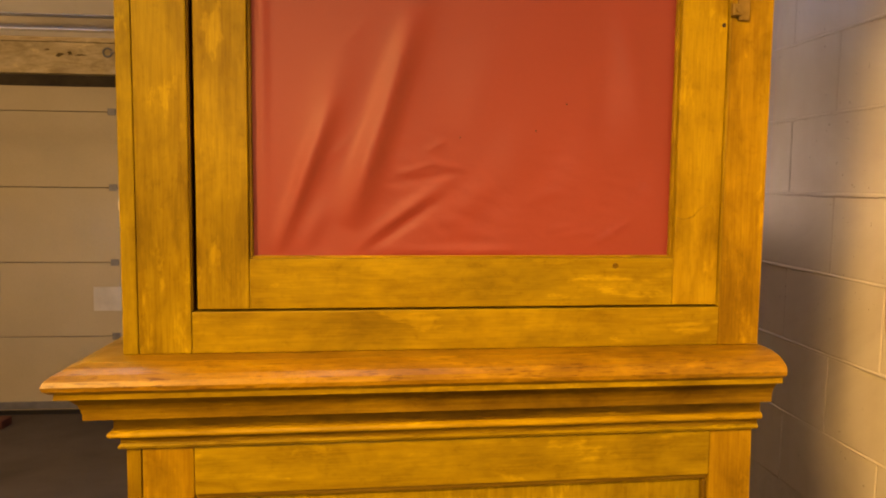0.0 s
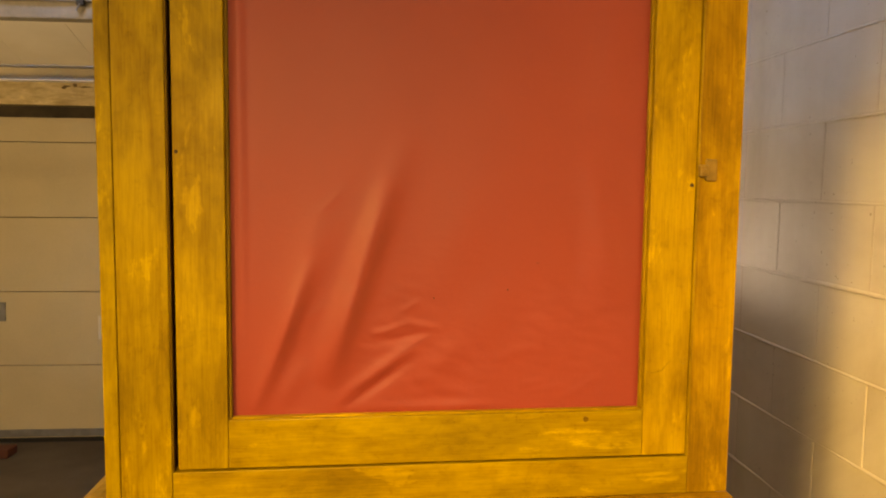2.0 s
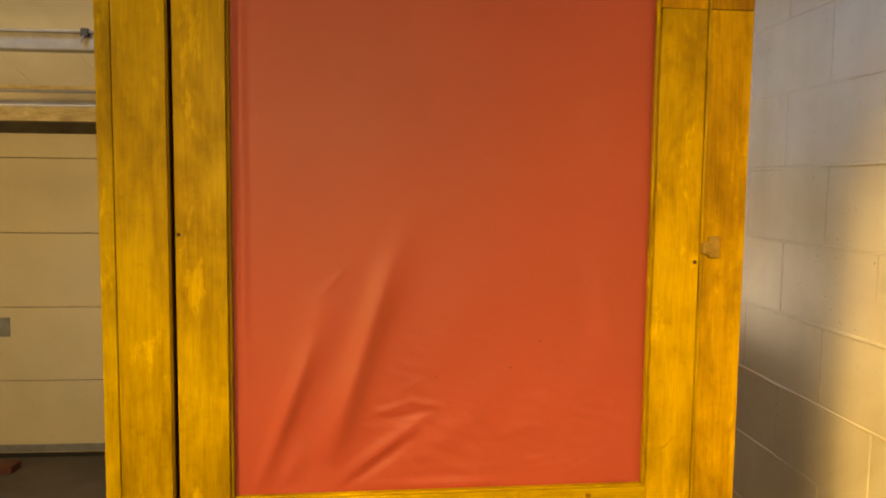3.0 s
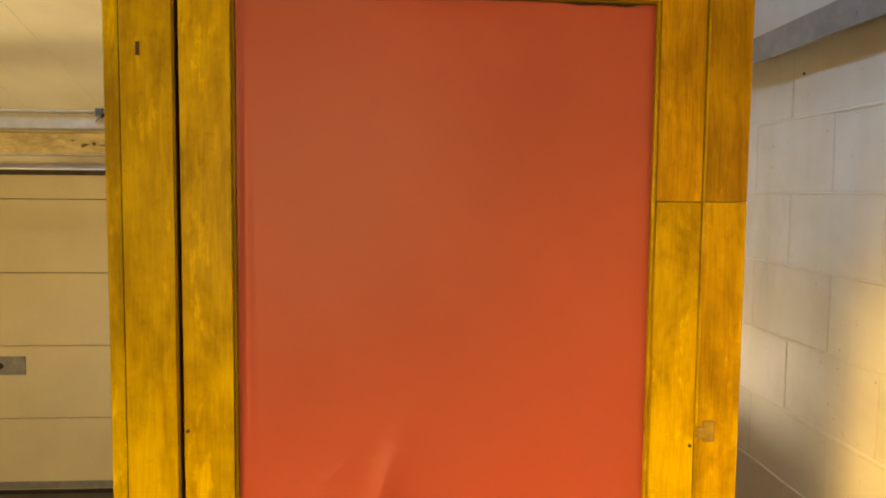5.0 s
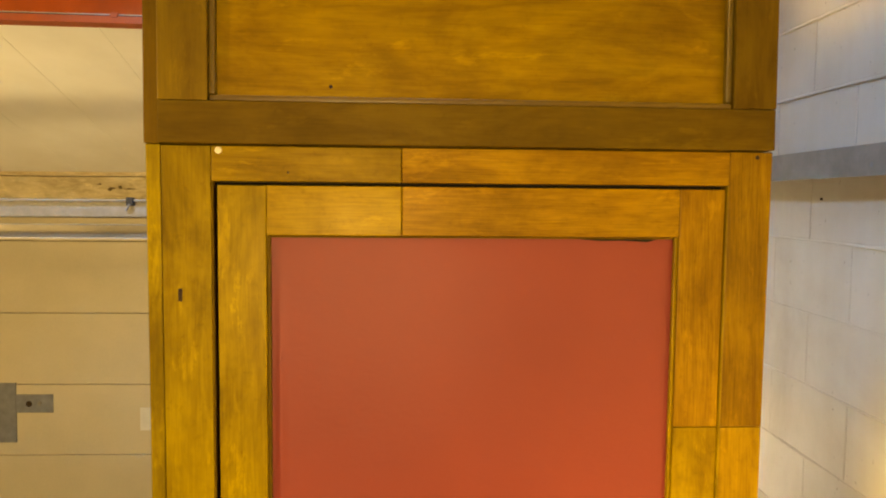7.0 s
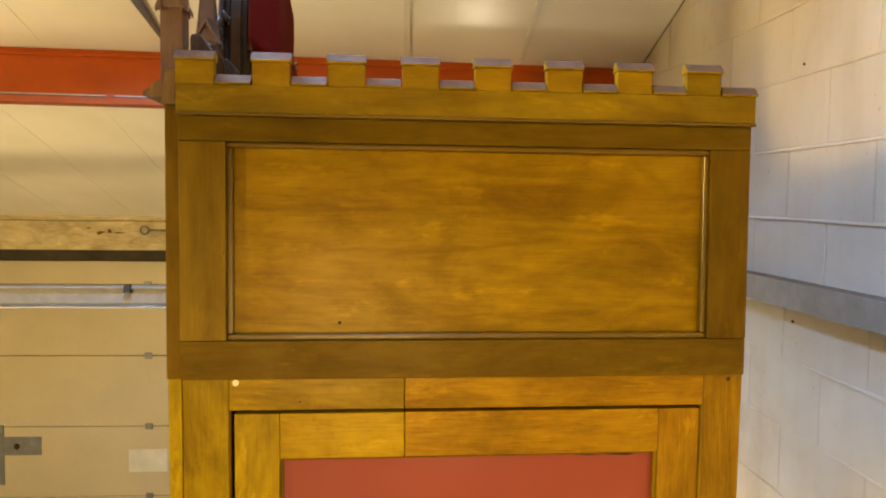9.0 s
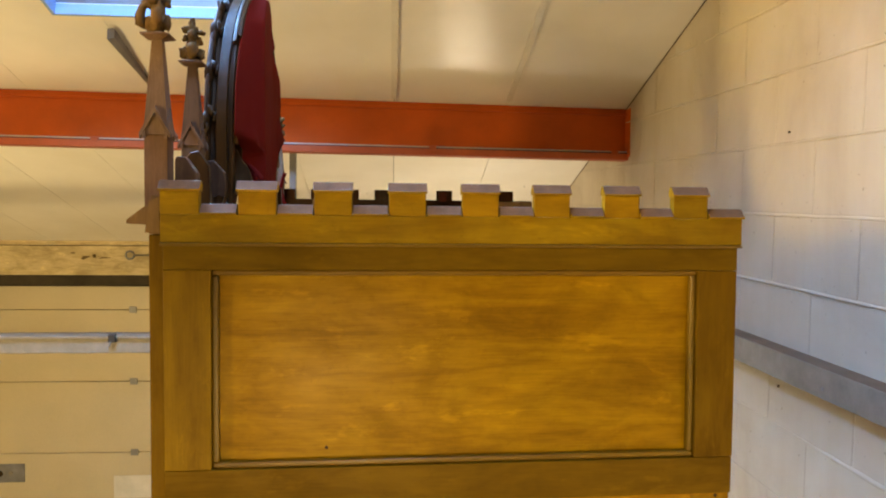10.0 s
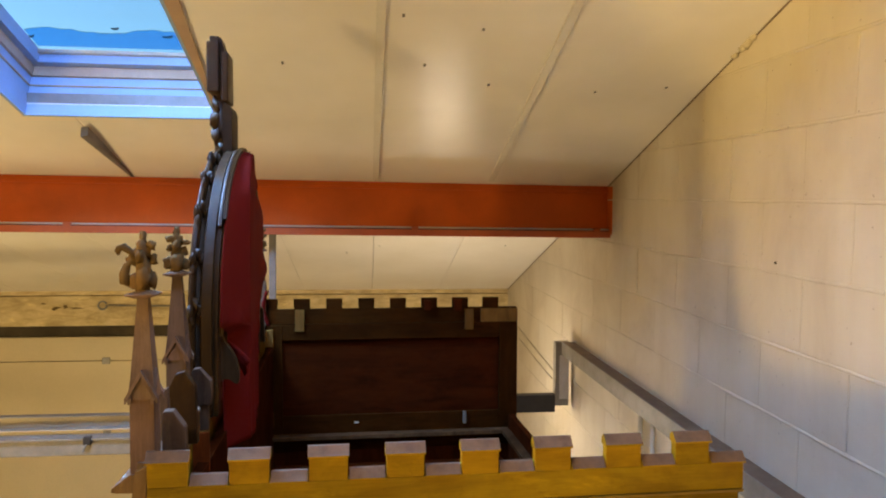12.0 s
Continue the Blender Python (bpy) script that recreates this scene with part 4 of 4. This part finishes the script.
part("inner_frame", box(0.815, 0.849, 0.06, DEEP - 0.0755, 3.035, 3.050, 0.002), bracket_wood, organ)
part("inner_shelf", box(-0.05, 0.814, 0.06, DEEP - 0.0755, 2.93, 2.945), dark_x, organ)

# front cornice at the top, with the pinnacles standing on it
o = [(-0.1105, 3.436), (-0.138, 3.437), (-0.1465, 3.4385), (-0.1455, 3.4440), (-0.119, 3.4650), (-0.0865, 3.467), (-0.0865, 3.4205), (-0.1105, 3.4205)]
part("top_cornice", prism(o, 1, 0.0, DEEP), carved_wood, organ, dusty=True)
part("corner_block", prism([(-0.1135, 3.4235), (-0.0920, 3.4225), (-0.0890, 3.4820), (-0.1065, 3.4740)], 1, -0.012, -0.0005), carved_wood, organ)
part("corner_block", prism([(-0.0123, 3.4235), (0.020, 3.4235), (0.020, 3.4860), (-0.002, 3.4840)], 0, -0.1060, -0.0895), carved_wood, organ, dusty=True)


def square_ring(bm, u, v, z, r, turn=0.0):
    return [bm.verts.new((u + r * math.cos(turn + a), v + r * math.sin(turn + a), z)) for a in (math.pi * (0.25 + 0.5 * n) for n in range(4))]


# leaf carving of the finials: sideways, depth, height, half width, half height
LEAFY = (((0, 0, 0.022, 0.0125, 0.020), (0.001, 0, 0.050, 0.0120, 0.021), (0, 0, 0.076, 0.0110, 0.017), (0, 0, 0.092, 0.0060, 0.014),
          (0.0135, -0.002, 0.083, 0.0068, 0.0075), (0.0140, 0.002, 0.060, 0.0062, 0.0085), (0.0130, 0, 0.028, 0.0085, 0.0135), (-0.0130, 0.001, 0.026, 0.0072, 0.0130),
          (-0.0120, 0, 0.070, 0.0065, 0.0090), (0.003, -0.013, 0.034, 0.0090, 0.0140), (-0.002, -0.012, 0.066, 0.0075, 0.0110), (0, 0.013, 0.036, 0.0090, 0.0140), (0, 0.012, 0.070, 0.0075, 0.0110)),
         ((0, 0, 0.020, 0.0125, 0.019), (0, 0, 0.046, 0.0125, 0.020), (-0.001, 0, 0.070, 0.0105, 0.016), (-0.001, 0, 0.086, 0.0060, 0.013),
          (-0.0135, 0, 0.074, 0.0085, 0.0075), (-0.0140, 0, 0.056, 0.0055, 0.0070), (-0.0160, 0, 0.025, 0.0095, 0.0140), (0.0150, 0, 0.024, 0.0090, 0.0135), (0.0140, 0, 0.050, 0.0060, 0.0090),
          (0.0170, -0.003, 0.066, 0.0085, 0.0050), (0.002, -0.013, 0.030, 0.0095, 0.0140), (0, -0.012, 0.060, 0.0080, 0.0110), (0, 0.013, 0.032, 0.0090, 0.0140)))
SPRIGS = ((((-0.008, 0.058), (-0.022, 0.076), (-0.034, 0.084), (-0.042, 0.083), (-0.0455, 0.076), (-0.0445, 0.070)), (0.004, 0.0055, 0.0060, 0.0055, 0.0040, 0.0015)),
          (((-0.008, 0.050), (-0.021, 0.060), (-0.030, 0.052), (-0.035, 0.038), (-0.034, 0.024), (-0.026, 0.017)), (0.0040, 0.0055, 0.0070, 0.0085, 0.0080, 0.0030)),
          (((-0.006, 0.064), (-0.020, 0.068), (-0.028, 0.062), (-0.030, 0.054)), (0.004, 0.005, 0.0055, 0.0020)))


def pinnacle(u, v, z0, zt, grow, kind, seed):
    """A square shaft with four gablets, a tapering spire, a plate and a leafy finial; its front face lies at v."""
    h, s = 0.0185 * grow, grow
    v += h
    p = part("pinnacle", box(u - h, u + h, v - h, v + h, z0, zt, 0.001), pinnacle_wood, organ, "slender carved oak pinnacle")
    for du, dv in ((0, -1), (1, 0), (0, 1), (-1, 0)):
        g, out = h + 0.006, 0.010 if dv else 0.005
        bm = bmesh.new()
        a = Vector((-dv, du, 0))
        n = Vector((du, dv, 0))
        for side in (-1, 1):
            base = Vector((u, v, 0)) + n * (h - 0.004)
            lo, hi = base + a * side * g, base
            hexa(bm, [lo + Vector((0, 0, zt - 0.007)), lo + n * out + Vector((0, 0, zt - 0.007)), hi + n * out + Vector((0, 0, zt + 0.035 * s)), hi + Vector((0, 0, zt + 0.035 * s)),
                      lo + Vector((0, 0, zt + 0.002)), lo + n * out + Vector((0, 0, zt + 0.002)), hi + n * out + Vector((0, 0, zt + 0.046 * s)), hi + Vector((0, 0, zt + 0.046 * s))])
        part("gablet", bm, pinnacle_wood, p, dusty=True)
        bm = prism([(-h, zt), (h, zt), (0, zt + 0.036 * s)], 1, -0.003, 0.003)
        turn = Matrix.Translation((u + du * (h - 0.001), v + dv * (h - 0.001), 0)) @ Matrix.Rotation(math.atan2(a.y, a.x), 4, "Z")
        bmesh.ops.transform(bm, matrix=turn, verts=bm.verts)
        part("gable_field", bm, pinnacle_wood, p)
    zp = zt + 0.157 * s
    bm = bmesh.new()
    lo, hi = square_ring(bm, u, v, zt, 0.0275 * s), square_ring(bm, u, v, zp, 0.0112 * s)
    bm.faces.new(lo[::-1])
    bm.faces.new(hi)
    for i in range(4):
        bm.faces.new((lo[i], lo[(i + 1) % 4], hi[(i + 1) % 4], hi[i]))
    part("spire", bm, pinnacle_wood, p)
    bm = bmesh.new()
    rings = [square_ring(bm, u, v, zp + dz, r) for dz, r in ((-0.001, 0.012), (0.004, 0.0315), (0.0065, 0.0320), (0.0115, 0.013))]
    for lo, hi in zip(rings, rings[1:]):
        for i in range(4):
            bm.faces.new((lo[i], lo[(i + 1) % 4], hi[(i + 1) % 4], hi[i]))
    bm.faces.new(rings[0][::-1])
    bm.faces.new(rings[-1])
    part("plate", bm, pinnacle_wood, p, dusty=True)
    part("finial_stem", tube([(u, v, zp + 0.008), (u + 0.001, v, zp + 0.050), (u, v, zp + 0.090)], (0.010, 0.008, 0.004), 8), finial_wood, p, smooth=True)
    for k, (dx, dv, dz, ru, rz) in enumerate(LEAFY[kind]):
        bm = bmesh.new()
        lump(bm, (u + dx, v + dv, zp + dz), (ru, min(ru, 0.010), rz), seed * 3 + k, 0.75, 2.9)
        part("finial_leaf", bm, finial_wood, p, smooth=True)
    if kind == 0:
        for k, (path, radii) in enumerate(SPRIGS):
            bm = tube([(u + a, v + 0.003 * k - 0.003, zp + b) for a, b in ((0.82 * a, 0.9 * b + 0.004) for a, b in path)], radii, 8)
            for w in bm.verts:
                w.co += 0.0022 * noise.noise_vector(w.co * 90 + Vector((seed, 0, 0)))
            part("finial_sprig", bm, finial_wood, p, smooth=True)


pinnacle(-0.1000, 0.004, 3.464, 3.583, 1.0, 0, 1)
pinnacle(-0.1085, 0.266, 3.440, 3.592, 1.02, 1, 4)
pinnacle(-0.1085, DEEP - 0.303, 3.440, 3.592, 1.02, 1, 7)
pinnacle(-0.1000, DEEP - 0.041, 3.464, 3.583, 1.0, 0, 11)

# cresting blocks with chamfered tops beside the pinnacles, the same at both ends
CREST = (
    (0.046, 0.066, block_wood, ((-0.0815, 3.44), (-0.0815, 3.546), (-0.0785, 3.5515), (-0.0640, 3.5515), (-0.0450, 3.5240), (-0.0430, 3.44))),
    (0.306, 0.326, block_wood, ((-0.0888, 3.49), (-0.0888, 3.5580), (-0.0860, 3.5645), (-0.0743, 3.5660), (-0.0518, 3.5405), (-0.0498, 3.5120), (-0.0533, 3.4915), (-0.0610, 3.4915), (-0.0640, 3.499), (-0.0680, 3.49))),
    (0.310, 0.324, block_wood, ((-0.0745, 3.44), (-0.0745, 3.4955), (-0.0575, 3.4916), (-0.0575, 3.44))),
    (0.225, 0.245, arch_wood, ((-0.1130, 3.44), (-0.1130, 3.5490), (-0.1010, 3.5735), (-0.0850, 3.5780), (-0.0660, 3.5490), (-0.0620, 3.44))),
    (0.170, 0.186, block_wood, ((-0.1150, 3.44), (-0.1150, 3.5540), (-0.1030, 3.5600), (-0.1010, 3.5280), (-0.1010, 3.44))),
)
for v0, v1, mat, outline in CREST:
    for a, b in ((v0, v1), (DEEP - v1, DEEP - v0))[:1 + (mat is arch_wood)]:
        bm = prism(list(outline), 1, a, b)
        bmesh.ops.bevel(bm, geom=list(bm.edges), offset=0.0012, segments=1, affect="EDGES")
        part("cresting_block", bm, mat, organ)

# pointed arch of the front with its mouldings, leaf crockets and finial
AC, ARCH_R, ARCH_V, ARCH_Z = DEEP / 2, 0.43, 0.83, 3.62


def arch_line(off, n=22, low=3.44, start=0.0):
    """Points of one arch, as (v, z), off metres outside its outer edge, from the near foot over the top to the far foot."""
    r = ARCH_R + off
    end = math.acos((ARCH_V - AC) / r)
    half = [(ARCH_V - r * math.cos(a), ARCH_Z + r * math.sin(a)) for a in np.linspace(start, end, n)]
    if not start:
        half.insert(0, (ARCH_V - r, low))
    return half + [(2 * AC - v, z) for v, z in half[-2::-1]]


def arch_band(name, outline, mat, parent, label="", start=0.0, low=3.44):
    """A moulding swept along the arch; its outline is given as (distance from the outer edge, u)."""
    bm = bmesh.new()
    lines = [arch_line(off, 22, low, start) for off, u in outline]
    rows = [[bm.verts.new((outline[k][1], *lines[k][i])) for k in range(len(outline))] for i in range(len(lines[0]))]
    n = len(outline)
    for p, q in zip(rows, rows[1:]):
        for i in range(n):
            bm.faces.new((p[i], p[(i + 1) % n], q[(i + 1) % n], q[i]))
    bm.faces.new(rows[0])
    bm.faces.new(rows[-1][::-1])
    return part(name, bm, mat, parent, label)


arch = arch_band("front_arch", ((-0.095, -0.1120), (-0.045, -0.1120), (-0.045, -0.0662), (-0.095, -0.0662)), arch_wood, organ, "dark carved pointed arch of the organ front")
arch_band("outer_moulding", ((-0.0445, -0.1180), (-0.010, -0.1180), (-0.003, -0.1160), (0.0, -0.1115), (-0.002, -0.1065), (-0.008, -0.1030), (-0.0445, -0.1030)), arch_wood, arch)
arch_band("outer_fillet", ((-0.0445, -0.1025), (-0.020, -0.1025), (-0.026, -0.0960), (-0.020, -0.0905), (-0.0445, -0.0905)), block_wood, arch)
arch_band("flat_band", ((-0.0445, -0.0900), (-0.006, -0.0900), (-0.003, -0.0880), (-0.003, -0.0680), (-0.007, -0.0660), (-0.0445, -0.0660)), arch_wood, arch)
arch_band("edge_strip", ((-0.0445, -0.0545), (-0.018, -0.0545), (-0.016, -0.0490), (-0.0445, -0.0490)), raw_wood, arch, "thin ochre wooden edge strip", 0.0, 3.612)
# dark filler added for the black shade between arch and cloth
arch_band("inner_lining", ((-0.0445, -0.0655), (-0.010, -0.0655), (-0.010, -0.0560), (-0.0445, -0.0560)), arch_wood, arch)
arch_band("back_board", ((-0.0095, -0.0640), (0.001, -0.0640), (0.003, -0.0600), (0.003, -0.0560), (-0.0095, -0.0550)), arch_wood, arch, "split brown board round the head of the arch", 0.56)
arch_band("back_board", ((-0.0150, -0.0540), (0.004, -0.0540), (0.002, -0.0465), (-0.0150, -0.0465)), arch_wood, arch, "splintered board edge", 0.60)
for n, a in enumerate((0.10, 0.36, 0.64, 0.90, 1.16)):
    for far_half in (False, True):
        bm = bmesh.new()
        for k, (da, off, u, ru, rv, rz) in enumerate(((0.0, -0.003, -0.1120, 0.0075, 0.008, 0.019), (0.045, -0.008, -0.1010, 0.0080, 0.008, 0.015), (-0.05, -0.004, -0.1080, 0.0060, 0.007, 0.016), (0.02, -0.010, -0.0935, 0.0050, 0.006, 0.013))):
            b = a + da
            v, z = ARCH_V - (ARCH_R + off) * math.cos(b), ARCH_Z + (ARCH_R + off) * math.sin(b)
            lump(bm, (u, 2 * AC - v if far_half else v, z), (ru, rv, rz), n * 5 + k, 0.8, 2.4)
        part("crocket", bm, arch_wood, arch, "carved leaf crocket", True)
bm = tube([(-0.108, AC, 4.02), (-0.106, AC, 4.10), (-0.106, AC, 4.185)], (0.020, 0.016, 0.014), 10)
for n, (u, z, r) in enumerate(((-0.118, 4.075, 0.019), (-0.122, 4.125, 0.018), (-0.119, 4.160, 0.016), (-0.094, 4.085, 0.016), (-0.108, 4.045, 0.024))):
    lump(bm, (u, AC, z), (r * 0.8, r, r * 1.35), n + 40, 1.1, 2.4)
part("finial_stem", bm, arch_wood, arch, smooth=True)
part("finial_plate", prism([(-0.097, 4.030), (-0.074, 4.030), (-0.074, 4.140), (-0.078, 4.152), (-0.090, 4.160), (-0.097, 4.160)], 1, AC - 0.05, AC + 0.05), arch_wood, arch)
part("finial_block", box(-0.138, -0.108, AC - 0.040, AC + 0.040, 4.190, 4.318, 0.003), arch_wood, arch)
part("finial_block", box(-0.1005, -0.0840, AC - 0.045, AC + 0.045, 4.166, 4.292, 0.003), arch_wood, arch)
part("finial_core", prism([(-0.1075, 4.180), (-0.1010, 4.180), (-0.0950, 4.300), (-0.1040, 4.330), (-0.1075, 4.330)], 1, AC - 0.030, AC + 0.030), arch_wood, arch)
part("finial_cap", box(-0.132, -0.108, AC - 0.030, AC + 0.030, 4.3182, 4.334, 0.003), arch_wood, arch)
o = [(-0.0785, 3.44), (-0.0645, 3.44), (-0.0640, 3.4770), (-0.0615, 3.5010), (-0.0540, 3.5085), (-0.0413, 3.5080), (-0.0326, 3.4975), (-0.0237, 3.4950), (-0.0222, 3.5080), (-0.0223, 3.5250), (-0.0284, 3.5510), (-0.0384, 3.5705), (-0.0534, 3.5890), (-0.0583, 3.6055), (-0.0620, 3.6085), (-0.0690, 3.6085), (-0.0750, 3.6035), (-0.0785, 3.5940)]
bm = prism(o, 1, 0.470, 0.494)
bmesh.ops.bevel(bm, geom=list(bm.edges), offset=0.0015, segments=2, affect="EDGES")
part("arch_bracket", bm, bracket_wood, organ, "brown hooked bracket behind the arch")
# board added for the dark gap, so nothing bright shows through
part("bracket_block", box(-0.0780, -0.0500, 0.4950, 0.4985, 3.560, 3.640, 0.001), arch_wood, organ, "added dark board filling the gap behind the bracket")
part("red_board", box(-0.102, -0.054, 0.300, 0.305, 3.360, 3.4395, 0.001), red_brown, organ, "red-brown board inside the case front")
part("batten", box(-0.106, -0.100, 0.292, 0.2995, 3.38, 3.4395, 0.001), raw_wood, organ, "pale batten")

# crimson cloth hung behind the arch, creased down its middle and ragged at the far edge
drape = thing("crimson_drape", "crimson cloth hanging creased behind the wooden arch", "cloth", (0, ORGAN_Y, 0), ORGAN_TURN)


def drape_reach(z):
    """Half the width of the cloth at a height, under the line of the arch."""
    return max(math.sqrt(max((ARCH_R - 0.004) ** 2 - max(z - ARCH_Z, 0.0) ** 2, 0.0)) - (ARCH_V - AC), 0.004)


def drape_near(z):
    return max(AC - drape_reach(z), 0.400 + 0.104 * min(max((3.628 - z) / 0.02, 0.0), 1.0))


def drape_u(v, z):
    near = drape_near(z)
    fold = 0.58 + 0.02 * (3.8 - z) + 0.005 * noise.noise(Vector((z * 6, 2.0, 0)))
    crease = max(fold, near + 0.05)
    rear = -0.0430 + 0.034 * (fold - 0.40) / 0.18 - 0.085 * min(max(v, crease) - fold, 0.38)
    if v < crease:
        start = -0.0485 if z > 3.628 else -0.0485 - 0.0125 * min((3.628 - z) / 0.02, 1.0)
        s = (v - near) / (crease - near)
        u = start + (rear - start) * s - 0.0035 * math.sin(math.pi * s)
    else:
        u = rear
    u += 0.0018 * noise.noise(Vector((v * 11, z * 2.5, 0.0))) + 0.0014 * noise.noise(Vector((v * 26, z * 7, 3.0)))
    u += 0.013 * math.exp(-((v - 0.505) / 0.030) ** 2 - ((z - 3.622) / 0.022) ** 2)
    if z < 3.57:
        u += 0.004 * min((3.57 - z) / 0.03, 1.0) * math.sin((v - 0.5) * 52)
    return u + max(0.0, v - 1.02) * 0.05 * math.sin(z * 38 + v * 5)


bm = bmesh.new()
NV, NW = 84, 60
rows = []
for j in range(NW + 1):
    # each row runs from the near to the far edge of the cloth at its height
    s = j / NW
    z = 4.036 - 0.70 * s ** 1.15
    reach = drape_reach(z)
    ragged = -0.085 * math.exp(-((z - 3.934) / 0.016) ** 2) + 0.045 * math.exp(-((z - 3.765) / 0.045) ** 2) - 0.030 * math.exp(-((z - 3.62) / 0.06) ** 2) + 0.012 * noise.noise(Vector((z * 22, 4.0, 0)))
    ragged -= 0.20 * min(max((3.70 - z) / 0.18, 0.0), 1.0)
    near = drape_near(z)
    far_v = AC + reach + ragged * min(1.0, reach / 0.1)
    rows.append([bm.verts.new((drape_u(v, z), v, z)) for v in (near + (far_v - near) * i / NV for i in range(NV + 1))])
for p, q in zip(rows, rows[1:]):
    for j in range(NV):
        bm.faces.new((p[j], p[j + 1], q[j + 1], q[j]))
ob = part("sheet", bm, crimson_cloth, drape, smooth=True)
ob.modifiers.new("thickness", "SOLIDIFY").thickness = 0.0012
part("torn_corner", prism([(-0.046, 4.038), (-0.034, 4.034), (-0.0285, 4.0385), (-0.031, 4.028), (-0.028, 4.020), (-0.046, 4.010)], 1, 0.738, 0.742), crimson_cloth, drape)
# a flap of the cloth turned out over itself, with a rolled edge
bm = tube([(-0.0520 + 0.0480 * k / 8, 0.515 - 0.012 * k / 8, 3.5850 - 0.0500 * k / 8 + 0.004 * math.sin(math.pi * k / 8)) for k in range(9)], [0.0025 + 0.0060 * k / 8 for k in range(9)], 10)
part("rolled_edge", bm, crimson_cloth, drape, smooth=True)
bm = bmesh.new()
net = []
for i in range(13):
    s = i / 12
    hi = Vector((-0.0520 + 0.0450 * s, 0.512 - 0.012 * s, 3.5840 - 0.0500 * s + 0.004 * math.sin(math.pi * s)))
    lo = Vector((-0.0540 + 0.040 * s, 0.530 - 0.010 * s, 3.552 - 0.050 * s))
    net.append([bm.verts.new(hi.lerp(lo, k / 10) + Vector((0.004 * math.sin(5 * s + 0.5 * k), 0.006 * math.sin(math.pi * k / 10) * math.sin(6 * s), 0))) for k in range(11)])
for p, q in zip(net, net[1:]):
    for k in range(10):
        bm.faces.new((p[k], p[k + 1], q[k + 1], q[k]))
part("turned_flap", bm, crimson_cloth, drape, smooth=True).modifiers.new("thickness", "SOLIDIFY").thickness = 0.0012
# frayed end of the cloth against the far side of the case
bm = bmesh.new()
edge = [[bm.verts.new((-0.066 + 0.006 * k - 0.014 * math.sin(math.pi * s) + 0.010 * max(0, s - 0.5), 1.395 + 0.004 * k, 3.610 - 0.125 * s)) for k in range(3)] for s in np.linspace(0, 1, 11)]
for p, q in zip(edge, edge[1:]):
    for k in range(2):
        bm.faces.new((p[k], p[k + 1], q[k + 1], q[k]))
part("far_edge", bm, crimson_cloth, drape, smooth=True).modifiers.new("thickness", "SOLIDIFY").thickness = 0.0012

# ---- blocks of the wall, last ----
y_joint = 1.985
rnd = random.Random(5)
meshes = {}
for row in range(4, 21):
    shift = BLOCK / 2 if row % 2 else 0.0
    for n in range(-2, 12):
        y0 = y_joint + shift + BLOCK * n
        y1 = min(y0 + BLOCK, DOOR_Y - 0.001)
        z0 = FIRST + COURSE * row + TILT * (y0 - 2.6)
        w, hgt, g, e = y1 - y0, COURSE, 0.0009, 0.0022
        left, right = ceiling_z(y0 + g) + 0.004 - z0, ceiling_z(y1 - g) + 0.004 - z0
        if w < 0.05 or left < 0.03 or y0 < 0.9:
            continue
        if right > hgt - e:
            outline = [(g, e), (w - g, e), (w - g, hgt - e), (g, hgt - e)]
        else:
            # cut to the slope of the ceiling
            end = w - g if right > 2 * e else (left - 2 * e) / CEIL_FALL + g
            outline = [(g, e), (end, e), (end, max(right, 2 * e))] + ([((left - hgt + e) / CEIL_FALL + g, hgt - e), (g, hgt - e)] if left > hgt else [(g, left)])
        key = (round(w, 2), round(min(right, 1.0), 2) if right <= hgt else 1.0)
        if key not in meshes:
            meshes[key] = block_mesh(outline, 0.012)
        ob = new("block", meshes[key])
        ob.location = (WALL_X - 0.0006 - 0.0016 * rnd.random(), y0, z0)
        ob.rotation_euler = (TILT + radians(rnd.uniform(-0.15, 0.15)), radians(rnd.uniform(-0.28, 0.12)), radians(rnd.uniform(-0.15, 0.15)))
        ob.parent = wall

# thick beads of painted mortar along the bed joints, wandering and broken
for row in range(5, 21):
    bm = bmesh.new()
    last = None
    for k in range(0, 196):
        y = 1.0 + 0.016 * k
        z = FIRST + COURSE * row + TILT * (y - 2.6) + 0.0024 * noise.noise(Vector((y * 5, row * 3.1, 0))) + 0.0012 * noise.noise(Vector((y * 23, row * 1.7, 4)))
        if y > DOOR_Y - 0.02 or z > ceiling_z(y) - 0.02:
            break
        full = max(0.0, 0.75 + 0.9 * noise.noise(Vector((y * 2.6, row * 5.3, 8))) + 0.35 * noise.noise(Vector((y * 17, row * 2.3, 1))))
        w, h = 0.0032 + 0.0034 * full, 0.0058 * full
        ring = [bm.verts.new((WALL_X + dx, y, z + dz)) for dx, dz in ((0.004, w + 0.002), (-0.0012 - 0.55 * h, 0.55 * w), (-0.0014 - h, -0.15 * w), (-0.0010 - 0.75 * h, -0.75 * w), (0.004, -w - 0.001))]
        if last:
            for p in range(4):
                bm.faces.new((last[p], ring[p], ring[p + 1], last[p + 1]))
        last = ring
    part("mortar_bead", bm, paint_blocks, wall, smooth=True)

for y, z in ((2.333, 3.733), (2.353, 2.918)):
    part("nail", tube([(WALL_X - 0.006, y, z), (WALL_X + 0.004, y, z)], 0.0042, 8), hole_dark, wall, "dark nail in the wall")
